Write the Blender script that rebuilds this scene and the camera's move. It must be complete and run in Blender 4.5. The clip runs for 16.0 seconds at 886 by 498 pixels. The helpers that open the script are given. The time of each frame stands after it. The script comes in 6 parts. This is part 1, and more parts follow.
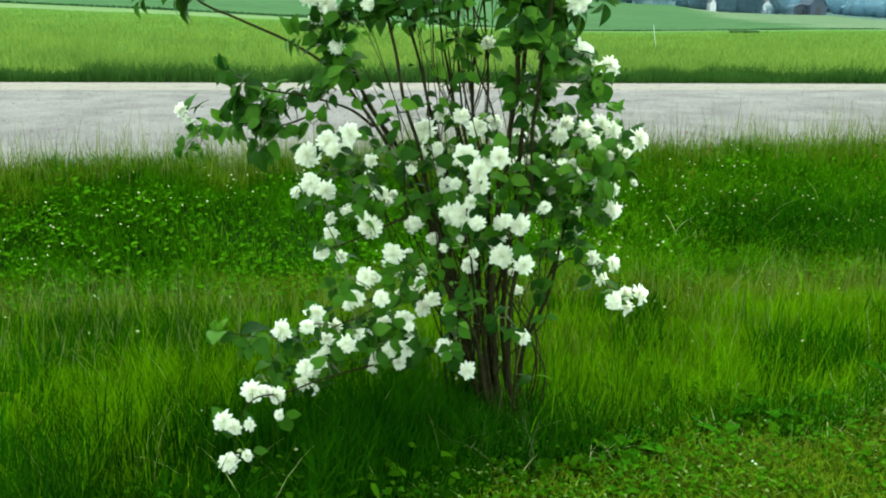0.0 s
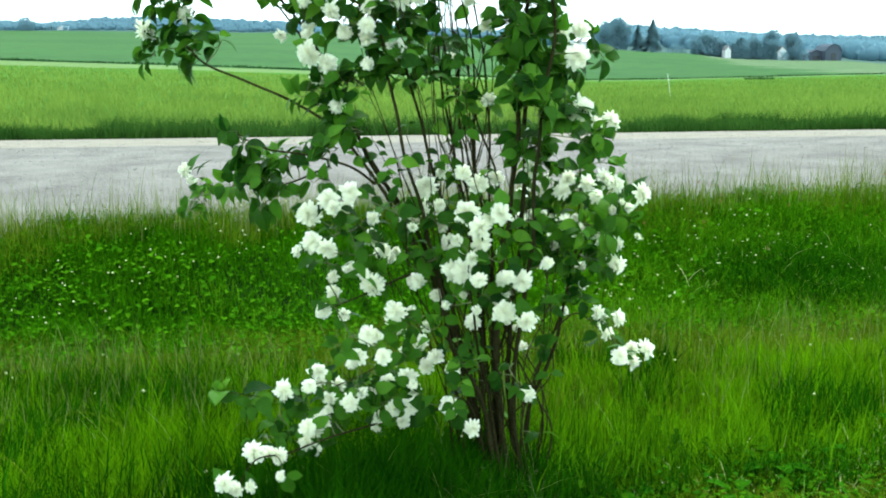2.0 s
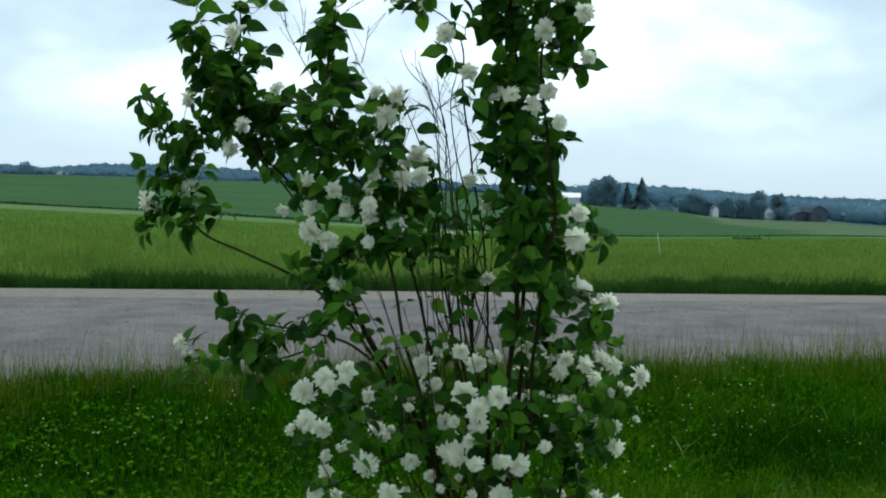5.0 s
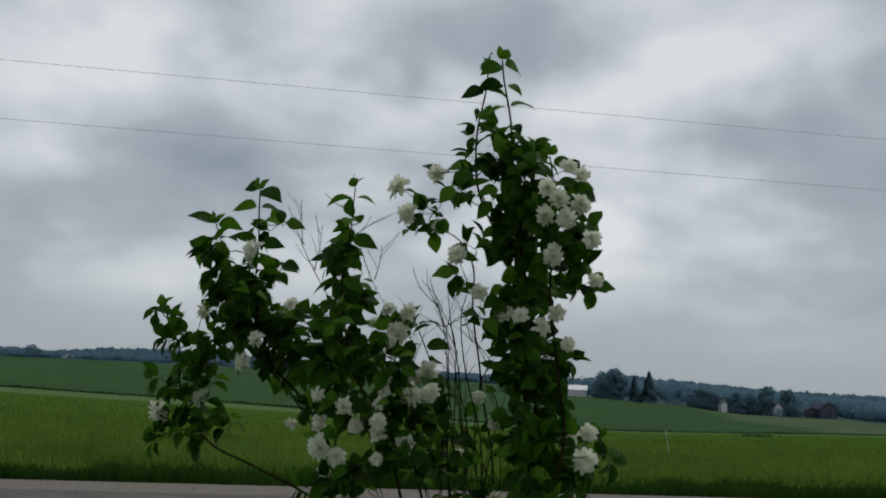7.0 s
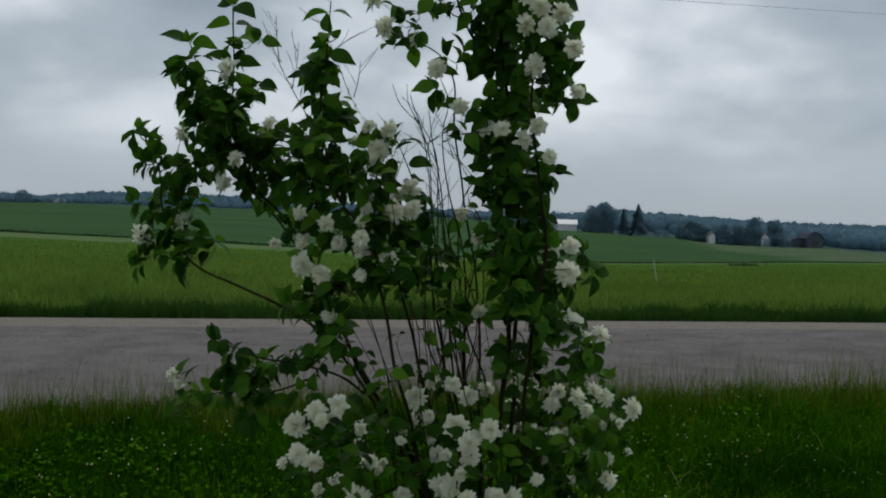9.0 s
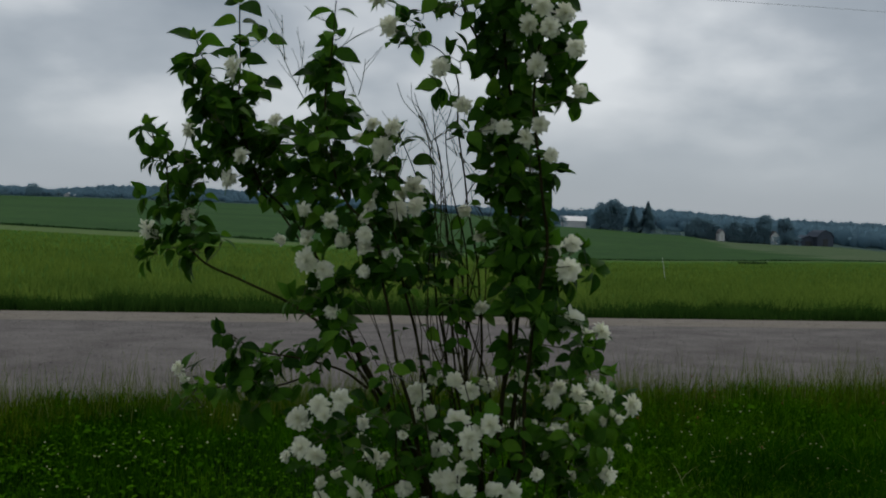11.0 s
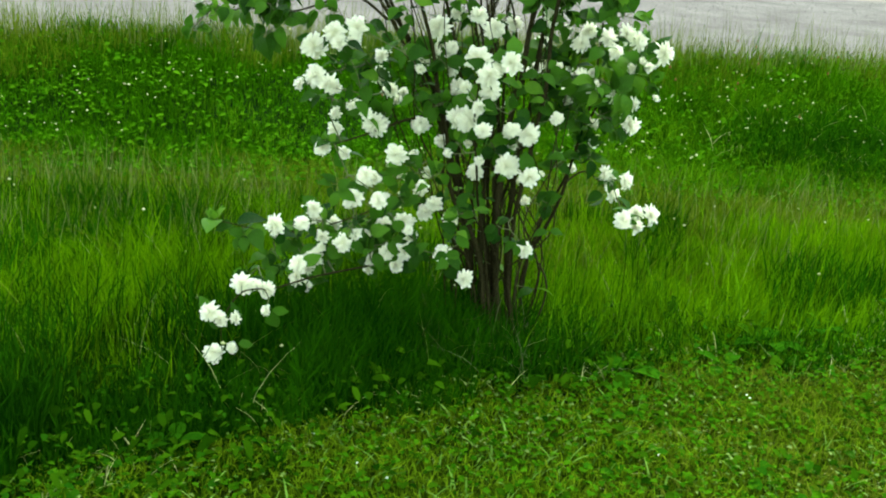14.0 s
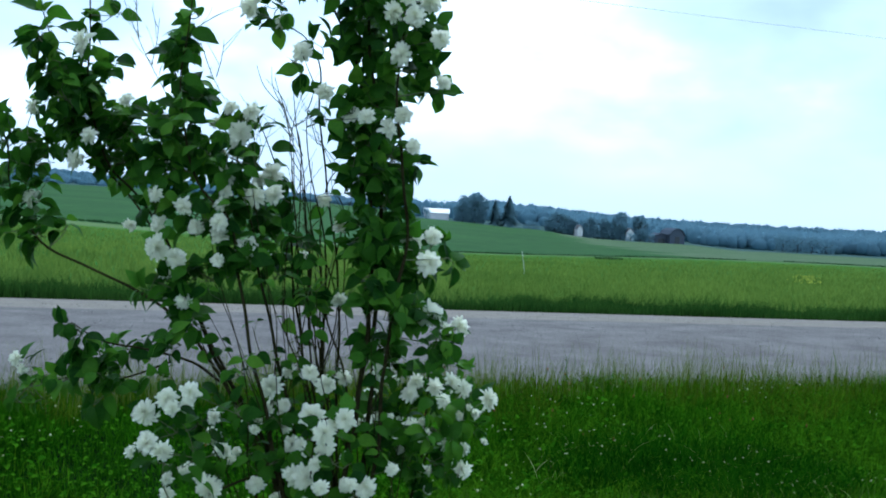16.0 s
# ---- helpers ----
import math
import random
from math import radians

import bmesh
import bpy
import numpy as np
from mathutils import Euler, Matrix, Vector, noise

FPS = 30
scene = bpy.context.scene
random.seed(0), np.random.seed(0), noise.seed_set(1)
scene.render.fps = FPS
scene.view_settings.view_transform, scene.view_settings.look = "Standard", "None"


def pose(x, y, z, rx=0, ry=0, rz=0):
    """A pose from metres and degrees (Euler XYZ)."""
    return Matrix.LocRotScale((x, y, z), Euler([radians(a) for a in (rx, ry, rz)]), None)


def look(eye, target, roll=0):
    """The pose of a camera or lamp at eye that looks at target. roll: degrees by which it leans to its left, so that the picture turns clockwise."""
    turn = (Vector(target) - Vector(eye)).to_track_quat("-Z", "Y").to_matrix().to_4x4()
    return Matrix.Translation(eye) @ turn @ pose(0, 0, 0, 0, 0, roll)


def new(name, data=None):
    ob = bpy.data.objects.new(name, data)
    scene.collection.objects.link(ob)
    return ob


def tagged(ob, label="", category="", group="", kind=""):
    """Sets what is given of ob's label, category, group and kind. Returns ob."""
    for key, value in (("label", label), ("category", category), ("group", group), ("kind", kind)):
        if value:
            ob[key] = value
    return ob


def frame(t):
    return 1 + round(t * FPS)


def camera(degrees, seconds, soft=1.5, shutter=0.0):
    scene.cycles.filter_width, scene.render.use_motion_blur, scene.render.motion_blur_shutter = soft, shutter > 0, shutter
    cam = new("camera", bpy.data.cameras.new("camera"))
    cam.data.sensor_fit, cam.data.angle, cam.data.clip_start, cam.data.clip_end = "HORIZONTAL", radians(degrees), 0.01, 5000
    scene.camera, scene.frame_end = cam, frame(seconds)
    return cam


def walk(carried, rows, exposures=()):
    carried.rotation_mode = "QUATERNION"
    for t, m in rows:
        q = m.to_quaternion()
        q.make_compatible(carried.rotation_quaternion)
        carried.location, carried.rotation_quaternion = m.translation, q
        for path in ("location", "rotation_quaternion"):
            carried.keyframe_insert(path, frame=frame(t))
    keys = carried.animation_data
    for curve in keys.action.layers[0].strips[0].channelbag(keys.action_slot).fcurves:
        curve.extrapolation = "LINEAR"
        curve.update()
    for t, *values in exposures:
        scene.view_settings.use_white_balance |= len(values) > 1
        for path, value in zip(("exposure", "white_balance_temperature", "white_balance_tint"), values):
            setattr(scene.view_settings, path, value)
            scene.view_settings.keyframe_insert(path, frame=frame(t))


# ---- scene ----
cam = camera(45.0, 16.0, soft=2.0)
PATH = [
    (0, (-0.030, -0.121, 1.36), (0.025, 1.825, 0.904), 1.0),
    (0.5, (-0.020, -0.102, 1.368), (-0.012, 1.849, 0.931), 0.9),
    (1, (-0.004, -0.092, 1.367), (-0.023, 1.854, 0.908), 0.8),
    (1.5, (0.011, -0.089, 1.37), (-0.008, 1.866, 0.948), 1.0),
    (2, (0.02, -0.107, 1.38), (0.039, 1.859, 1.014), 0.1),
    (2.5, (0.019, -0.1, 1.39), (0.019, 1.87, 1.042), -0.3),
    (3, (0.012, -0.1, 1.409), (0.021, 1.884, 1.154), 0.1),
    (3.5, (-0.006, -0.099, 1.419), (-0.006, 1.893, 1.233), 0.1),
    (6, (-0.004, -0.071, 1.509), (0.045, 1.926, 1.6), 2.1),
    (6.5, (-0.013, -0.095, 1.534), (0.014, 1.892, 1.763), 2.0),
    (7, (-0.019, -0.126, 1.541), (-0.008, 1.857, 1.807), 2.4),
    (7.5, (-0.015, -0.127, 1.527), (0.016, 1.864, 1.715), 2.2),
    (8, (-0.01, -0.133, 1.507), (0.023, 1.865, 1.593), 1.4),
    (8.5, (-0.003, -0.089, 1.489), (0.049, 1.91, 1.483), 1.7),
    (9, (0.01, -0.096, 1.48), (0.049, 1.904, 1.444), 1.3),
    (11.5, (0.029, -0.132, 1.484), (0.036, 1.868, 1.435), 2.0),
    (12, (0.021, -0.105, 1.452), (-0.021, 1.885, 1.249), 2.8),
    (12.5, (0.023, -0.102, 1.422), (-0.005, 1.872, 1.104), 2.8),
    (13, (0.014, -0.084, 1.399), (-0.011, 1.872, 0.985), 4.0),
    (13.5, (0.084, -0.035, 1.401), (0.018, 1.883, 0.838), 4.1),
    (14, (0.1, -0.019, 1.402), (0.079, 1.867, 0.735), 4.9),
    (14.5, (0.068, -0.011, 1.402), (0.153, 1.893, 0.797), 5.2),
    (15, (0.031, -0.027, 1.421), (0.208, 1.934, 1.067), 5.1),
    (15.5, (0.03, -0.058, 1.459), (0.23, 1.926, 1.296), 3.7),
    (16, (0.042, -0.077, 1.486), (0.32, 1.903, 1.435), 3.1),
]
EXPOSURES = ((0.0, 0.80, 6350, -14), (2.0, 0.88, 6100, -12), (3.0, 0.48, 5850, -11), (3.7, 0.06, 5700, -10), (5.8, -1.18, 5950, 3), (6.5, -1.52, 6150, 6), (7.0, -1.80, 6450, 6),
             (8.0, -2.05, 6450, 6), (9.2, -1.62, 6300, 6), (11.3, -1.8, 6450, 7), (12.0, -1.47, 6350, 6), (12.5, -0.46, 6300, -1), (13.0, 0.04, 6450, -4), (13.5, 0.42, 6550, -7), (14.0, 0.82, 6550, -10),
             (15.0, 1.08, 6000, -7), (15.5, 0.70, 5600, -2), (16.0, -0.42, 5050, 0))
SKY_STRENGTH, SUN_STRENGTH, SUN_ELEVATION, SUN_AZIMUTH = 1.78, 2.4, 58.0, 12.0
walk(cam, [(t, look(eye, target, roll)) for t, eye, target, roll in PATH],
     EXPOSURES)

# ---- sky, sun ----
world = bpy.data.worlds.new("overcast_sky")
scene.world = world
world.use_nodes = True
wt = world.node_tree


def wnode(kind, **inputs):
    n = wt.nodes.new(kind)
    for k, v in inputs.items():
        n.inputs[k.replace("_", " ")].default_value = v
    return n


wt.nodes.clear()
w_out = wnode("ShaderNodeOutputWorld")
w_bg = wnode("ShaderNodeBackground", Strength=SKY_STRENGTH)
w_sky = wnode("ShaderNodeTexSky")
w_sky.sky_type, w_sky.sun_disc = "NISHITA", False
w_sky.sun_elevation, w_sky.sun_rotation = radians(SUN_ELEVATION), radians(SUN_AZIMUTH)
w_gain = wnode("ShaderNodeVectorMath")
w_gain.operation = "SCALE"
w_gain.inputs["Scale"].default_value = 0.10
w_co = wnode("ShaderNodeTexCoord")
w_sep = wnode("ShaderNodeSeparateXYZ")
w_den = wnode("ShaderNodeMath")
w_den.operation = "ADD"
w_den.inputs[1].default_value = 0.42
w_abs = wnode("ShaderNodeMath")
w_abs.operation = "ABSOLUTE"
w_div = wnode("ShaderNodeVectorMath")
w_div.operation = "DIVIDE"
w_comb = wnode("ShaderNodeCombineXYZ")
w_big = wnode("ShaderNodeTexNoise", Scale=2.0, Detail=3.5, Roughness=0.45, Distortion=0.2)
w_small = wnode("ShaderNodeTexNoise", Scale=6.5, Detail=4.0, Roughness=0.5)
w_map = wnode("ShaderNodeMapping")
w_map.inputs["Location"].default_value = (5.2, 0.6, 0.0)
w_mix = wnode("ShaderNodeMix")
w_mix.inputs[0].default_value = 0.22
w_ramp = wnode("ShaderNodeValToRGB")
el = w_ramp.color_ramp.elements
el[0].position, el[0].color = 0.34, (0.38, 0.435, 0.51, 1)
el[1].position, el[1].color = 0.64, (1.15, 1.17, 1.22, 1)
mid = el.new(0.49)
mid.color = (0.62, 0.67, 0.745, 1)
w_cover = wnode("ShaderNodeMix")
w_cover.data_type = "RGBA"
w_cover.inputs[0].default_value = 0.88
L = wt.links.new
L(w_co.outputs["Generated"], w_sep.inputs[0])
L(w_sep.outputs["Z"], w_abs.inputs[0])
L(w_abs.outputs[0], w_den.inputs[0])
for axis in range(3):
    L(w_den.outputs[0], w_comb.inputs[axis])
L(w_co.outputs["Generated"], w_div.inputs[0])
L(w_comb.outputs[0], w_div.inputs[1])
L(w_div.outputs[0], w_map.inputs["Vector"])
L(w_map.outputs[0], w_big.inputs["Vector"])
L(w_map.outputs[0], w_small.inputs["Vector"])
L(w_big.outputs["Fac"], w_mix.inputs[2])
L(w_small.outputs["Fac"], w_mix.inputs[3])
w_warp = wnode("ShaderNodeTexNoise", Scale=5.0, Detail=3.0, Roughness=0.55)
w_half = wnode("ShaderNodeVectorMath")
w_half.operation = "SUBTRACT"
w_half.inputs[1].default_value = (0.5, 0.5, 0.5)
w_bent = wnode("ShaderNodeVectorMath")
w_bent.operation = "MULTIPLY_ADD"
w_bent.inputs[1].default_value = (0.22, 0.22, 0.14)
L(w_co.outputs["Generated"], w_warp.inputs["Vector"])
L(w_warp.outputs["Color"], w_half.inputs[0])
L(w_half.outputs[0], w_bent.inputs[0])
L(w_co.outputs["Generated"], w_bent.inputs[2])
# brighter and darker cloud masses: direction, half width, half height, lift
CLOUD_MASSES = (
    (-0.062, 0.965, 0.253, 0.19, 0.06, 0.14),
    (0.200, 0.935, 0.294, 0.18, 0.08, 0.19),
    (0.168, 0.971, 0.16, 0.12, 0.07, 0.12),
    (-0.346, 0.903, 0.253, 0.1, 0.08, 0.05),
    (-0.27, 0.944, 0.19, 0.15, 0.06, -0.1),
    (0.316, 0.923, 0.219, 0.2, 0.06, -0.14),
    (-0.06, 0.975, 0.205, 0.23, 0.11, 0.10),
    (-0.028, 0.948, 0.316, 0.22, 0.05, -0.09),
    (0.251, 0.958, 0.14, 0.14, 0.05, -0.03),
    (-0.319, 0.942, 0.107, 0.14, 0.07, 0.05),
    (-0.164, 0.962, 0.219, 0.1, 0.05, 0.06),
)
w_sum = w_mix.outputs[0]
for bx, by, bz, wide, high, lift in CLOUD_MASSES:
    off, shrink, far, fade, add = (wnode(k) for k in ("ShaderNodeVectorMath", "ShaderNodeVectorMath", "ShaderNodeVectorMath", "ShaderNodeMapRange", "ShaderNodeMath"))
    off.operation, shrink.operation, far.operation, add.operation = "SUBTRACT", "MULTIPLY", "LENGTH", "ADD"
    off.inputs[1].default_value, shrink.inputs[1].default_value = (bx, by, bz), (1 / wide, 0.5 / wide, 1 / high)
    fade.interpolation_type = "SMOOTHSTEP"
    fade.inputs["From Min"].default_value, fade.inputs["From Max"].default_value = 0.0, 1.6
    fade.inputs["To Min"].default_value, fade.inputs["To Max"].default_value = lift, 0.0
    L(w_bent.outputs[0], off.inputs[0])
    L(off.outputs[0], shrink.inputs[0])
    L(shrink.outputs[0], far.inputs[0])
    L(far.outputs["Value"], fade.inputs["Value"])
    L(w_sum, add.inputs[0])
    L(fade.outputs[0], add.inputs[1])
    w_sum = add.outputs[0]
w_low = wnode("ShaderNodeMapRange")
w_low.interpolation_type = "SMOOTHSTEP"
w_low.inputs["From Min"].default_value, w_low.inputs["From Max"].default_value = 0.0, 0.17
w_even = wnode("ShaderNodeMix")
w_even.inputs[2].default_value = 0.445
L(w_sep.outputs["Z"], w_low.inputs["Value"])
L(w_low.outputs[0], w_even.inputs[0])
L(w_sum, w_even.inputs[3])
L(w_even.outputs[0], w_ramp.inputs[0])
L(w_sky.outputs[0], w_gain.inputs[0])
L(w_gain.outputs[0], w_cover.inputs[6])
w_sun = wnode("ShaderNodeVectorMath")
w_sun.operation = "DOT_PRODUCT"
w_sun.inputs[1].default_value = (math.sin(radians(SUN_AZIMUTH)) * math.cos(radians(SUN_ELEVATION)),
                                 math.cos(radians(SUN_AZIMUTH)) * math.cos(radians(SUN_ELEVATION)), math.sin(radians(SUN_ELEVATION)))
w_glow = wnode("ShaderNodeMapRange")
w_glow.interpolation_type = "SMOOTHSTEP"
w_glow.inputs["From Min"].default_value, w_glow.inputs["From Max"].default_value = -0.6, 1.0
w_glow.inputs["To Min"].default_value, w_glow.inputs["To Max"].default_value = 1.42, 1.27
w_lit = wnode("ShaderNodeVectorMath")
w_lit.operation = "SCALE"
L(w_co.outputs["Generated"], w_sun.inputs[0])
L(w_sun.outputs["Value"], w_glow.inputs["Value"])
L(w_ramp.outputs[0], w_lit.inputs[0])
L(w_glow.outputs[0], w_lit.inputs["Scale"])
L(w_lit.outputs[0], w_cover.inputs[7])
L(w_cover.outputs[2], w_bg.inputs["Color"])
L(w_bg.outputs[0], w_out.inputs[0])

sun = new("sun", bpy.data.lights.new("sun", "SUN"))
sun.data.energy, sun.data.angle, sun.data.color = SUN_STRENGTH, radians(20), (1.0, 0.96, 0.9)
_az, _el = radians(SUN_AZIMUTH), radians(SUN_ELEVATION)
sun.matrix_basis = look((30 * math.sin(_az) * math.cos(_el), 30 * math.cos(_az) * math.cos(_el), 30 * math.sin(_el)), (0, 0, 0))


# ---- materials ----
def surface(name, dark, light, scale=4.0, fine=40.0, rough=0.7, bump=0.0, bump_scale=60.0, thin=0.0,
            vary=0.0, gloss=0.3, object_space=True):
    """Two colours mixed by a broad and a fine noise; vary: by piece; thin: share of light let through."""
    m = bpy.data.materials.new(name)
    m.use_nodes = True
    t = m.node_tree
    n, link = t.nodes, t.links.new
    p = n["Principled BSDF"]
    p.inputs["Roughness"].default_value = rough
    p.inputs["Specular IOR Level"].default_value = gloss
    co = n.new("ShaderNodeTexCoord")
    place = co.outputs["Object"]
    a, b = n.new("ShaderNodeTexNoise"), n.new("ShaderNodeTexNoise")
    a.inputs["Scale"].default_value, a.inputs["Detail"].default_value = scale, 3.0
    b.inputs["Scale"].default_value, b.inputs["Detail"].default_value = fine, 3.0
    link(place, a.inputs["Vector"])
    link(place, b.inputs["Vector"])
    s = n.new("ShaderNodeMath")
    s.operation = "ADD"
    link(a.outputs["Fac"], s.inputs[0])
    link(b.outputs["Fac"], s.inputs[1])
    r = n.new("ShaderNodeMapRange")
    r.inputs["From Min"].default_value, r.inputs["From Max"].default_value = 0.72, 1.28
    link(s.outputs[0], r.inputs["Value"])
    fac = r.outputs[0]
    if vary:
        g, o, q, w = (n.new(k) for k in ("ShaderNodeNewGeometry", "ShaderNodeObjectInfo", "ShaderNodeMath", "ShaderNodeMix"))
        q.operation = "ADD"
        link(g.outputs["Random Per Island"], q.inputs[0])
        link(o.outputs["Random"], q.inputs[1])
        fr = n.new("ShaderNodeMath")
        fr.operation = "FRACT"
        link(q.outputs[0], fr.inputs[0])
        w.inputs[0].default_value = vary
        link(fac, w.inputs[2])
        link(fr.outputs[0], w.inputs[3])
        fac = w.outputs[0]
    mix = n.new("ShaderNodeMix")
    mix.data_type = "RGBA"
    mix.inputs[6].default_value, mix.inputs[7].default_value = (*dark, 1), (*light, 1)
    link(fac, mix.inputs[0])
    link(mix.outputs[2], p.inputs["Base Color"])
    if bump:
        c, h = n.new("ShaderNodeTexNoise"), n.new("ShaderNodeBump")
        c.inputs["Scale"].default_value, c.inputs["Detail"].default_value = bump_scale, 4.0
        h.inputs["Strength"].default_value, h.inputs["Distance"].default_value = bump, 0.02
        link(place, c.inputs["Vector"])
        link(c.outputs["Fac"], h.inputs["Height"])
        link(h.outputs[0], p.inputs["Normal"])
    if thin:
        tr, sh = n.new("ShaderNodeBsdfTranslucent"), n.new("ShaderNodeMixShader")
        link(mix.outputs[2], tr.inputs["Color"])
        sh.inputs[0].default_value = thin
        link(p.outputs[0], sh.inputs[1])
        link(tr.outputs[0], sh.inputs[2])
        link(sh.outputs[0], n["Material Output"].inputs["Surface"])
    return m


# M_SOIL and M_BANK_SOIL near black, their colour carrying the shade between blades.
M_SOIL = surface("lawn_soil", (0.0032, 0.0106, 0.0011), (0.0085, 0.0239, 0.0021), 3, 30, 0.95, gloss=0.02)
M_LAWN_SOIL = surface("lawn_ground", (0.0080, 0.0200, 0.0010), (0.0260, 0.0460, 0.0025), 1.3, 14, 0.95, 0.5, 30, gloss=0.0)
M_ROUGH_SOIL = surface("rough_grass_ground", (0.0068, 0.0251, 0.0014), (0.0228, 0.0593, 0.0028), 1.1, 12, 0.95, 0.5, 30, gloss=0.0)
M_BANK_SOIL = surface("bank_soil", (0.0021, 0.0085, 0.0011), (0.0064, 0.0192, 0.0021), 2, 20, 0.95, gloss=0.02)
M_FIELD = surface("hay_field", (0.048, 0.118, 0.022), (0.080, 0.165, 0.036), 0.12, 1.7, 0.9, gloss=0.0)
M_PALE = surface("mown_margin", (0.070, 0.125, 0.032), (0.105, 0.155, 0.045), 0.2, 3, 0.9, gloss=0.05)
M_CROP = surface("crop_field", (0.0205, 0.0610, 0.0150), (0.0430, 0.1000, 0.0250), 0.016, 0.4, 0.9, gloss=0.03)
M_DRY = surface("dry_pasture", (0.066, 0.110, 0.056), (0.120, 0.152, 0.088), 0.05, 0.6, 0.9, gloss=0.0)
# The floor's blue tint imitates haze over the far woods.
M_FLOOR_HAZED = surface("hazed_woodland_floor", (0.0342, 0.0646, 0.0608), (0.0456, 0.0836, 0.0760), 0.03, 0.3, 0.9, gloss=0.05)
M_ROAD = surface("gravel", (0.102, 0.091, 0.085), (0.187, 0.169, 0.159), 2.2, 38, 0.95, 0.7, 60, gloss=0.1)
M_ROAD_EDGE = surface("sandy_gravel", (0.165, 0.145, 0.119), (0.240, 0.210, 0.175), 4, 60, 0.95, 0.5, 90, gloss=0.1)
M_STONE = surface("road_stone", (0.065, 0.058, 0.057), (0.24, 0.22, 0.21), 8, 60, 0.9, vary=0.9)
M_LAWN = surface("lawn_grass", (0.0110, 0.0340, 0.0008), (0.1750, 0.2850, 0.0100), 1.3, 9, 0.85, thin=0.17, vary=0.8, gloss=0.0)
M_TALL = surface("tall_grass", (0.0140, 0.0560, 0.0010), (0.1800, 0.3650, 0.0050), 1.2, 5, 0.85, thin=0.22, vary=0.6, gloss=0.0)
M_DRYISH = surface("ripening_grass", (0.0300, 0.0640, 0.0030), (0.1420, 0.2050, 0.0110), 1.1, 7, 0.85, thin=0.2, vary=0.55, gloss=0.0)
M_BANK = surface("bank_grass", (0.0050, 0.0310, 0.0008), (0.0620, 0.1900, 0.0026), 0.8, 5, 0.85, thin=0.2, vary=0.55, gloss=0.0)
# Dark tufts and edge grass; under the shrub this green paints its shade.
M_LUSH_SHADE = surface("lush_and_shade_grass", (0.0028, 0.0195, 0.0008), (0.0290, 0.1080, 0.0024), 0.8, 5, 0.8, thin=0.15, vary=0.5, gloss=0.0)
M_STRAW = surface("seed_stalk", (0.200, 0.250, 0.060), (0.480, 0.510, 0.210), 2, 9, 0.8, thin=0.2, vary=0.6, gloss=0.0)
M_HEAD = surface("grass_head", (0.090, 0.112, 0.028), (0.21, 0.235, 0.075), 2, 9, 0.9, thin=0.15, vary=0.6, gloss=0.0)
M_FAR_VERGE = surface("roadside_grass", (0.014, 0.042, 0.007), (0.060, 0.130, 0.021), 0.7, 4, 0.85, thin=0.15, vary=0.4, gloss=0.0)
M_SORREL = surface("sorrel_head", (0.12, 0.060, 0.022), (0.22, 0.11, 0.045), 20, 60, 0.9, vary=0.6, gloss=0.0)
M_YELLOW = surface("yellow_petal", (0.38, 0.40, 0.05), (0.55, 0.55, 0.09), 20, 60, 0.8, vary=0.5, gloss=0.0)
M_HAY = surface("hay_grass", (0.0880, 0.1500, 0.0260), (0.2050, 0.2860, 0.0470), 0.25, 2, 0.85, thin=0.2, vary=0.2, gloss=0.0)
M_DOCK = surface("dock_leaf", (0.0045, 0.0230, 0.0006), (0.0400, 0.1050, 0.0030), 2, 15, 0.9, thin=0.25, vary=0.9, gloss=0.0)
M_CUT_GLINT = surface("cut_leaf_glint", (0.050, 0.110, 0.012), (0.170, 0.240, 0.060), 3, 20, 0.8, thin=0.2, vary=0.9, gloss=0.0)
M_SOFT = surface("soft_grass", (0.0220, 0.0780, 0.0020), (0.1350, 0.2900, 0.0065), 0.9, 5, 0.85, thin=0.2, vary=0.6, gloss=0.0)
M_FRESH = surface("fresh_blade", (0.060, 0.140, 0.012), (0.210, 0.360, 0.060), 3, 12, 0.85, thin=0.2, vary=0.8, gloss=0.0)
M_SERE = surface("sere_lawn_grass", (0.0400, 0.0620, 0.0040), (0.1700, 0.2100, 0.0180), 1.1, 7, 0.85, thin=0.2, vary=0.6, gloss=0.0)
M_WEED = surface("broad_weed", (0.0122, 0.0584, 0.0022), (0.0389, 0.1265, 0.0044), 2, 15, 0.8, thin=0.3, vary=0.6, gloss=0.0)
M_CLOVER_LEAF = surface("clover_leaf", (0.0090, 0.0500, 0.0010), (0.0620, 0.1640, 0.0045), 2, 15, 0.9, thin=0.2, vary=0.65, gloss=0.0)
M_WEED_DARK = surface("field_weed", (0.0137, 0.0418, 0.0122), (0.0304, 0.0722, 0.0198), 0.5, 4, 0.8, thin=0.2, vary=0.5, gloss=0.1)
M_LEAF = surface("shrub_leaf", (0.0050, 0.0290, 0.0032), (0.0660, 0.1720, 0.0115), 14, 90, 0.5, 0.15, 160, thin=0.5, vary=0.8, gloss=0.07)
M_LEAF_YOUNG_LIT = surface("young_and_backlit_leaf", (0.0468, 0.1373, 0.0102), (0.1122, 0.2342, 0.0153), 14, 90, 0.45, 0.1, 160, thin=0.4, vary=0.6, gloss=0.08)
M_BARK = surface("shrub_bark", (0.0080, 0.0082, 0.0032), (0.0450, 0.0415, 0.0175), 20, 120, 0.9, 0.6, 140, vary=0.5, gloss=0.0)
M_TWIG = surface("green_twig", (0.05, 0.07, 0.025), (0.11, 0.12, 0.045), 20, 90, 0.75)
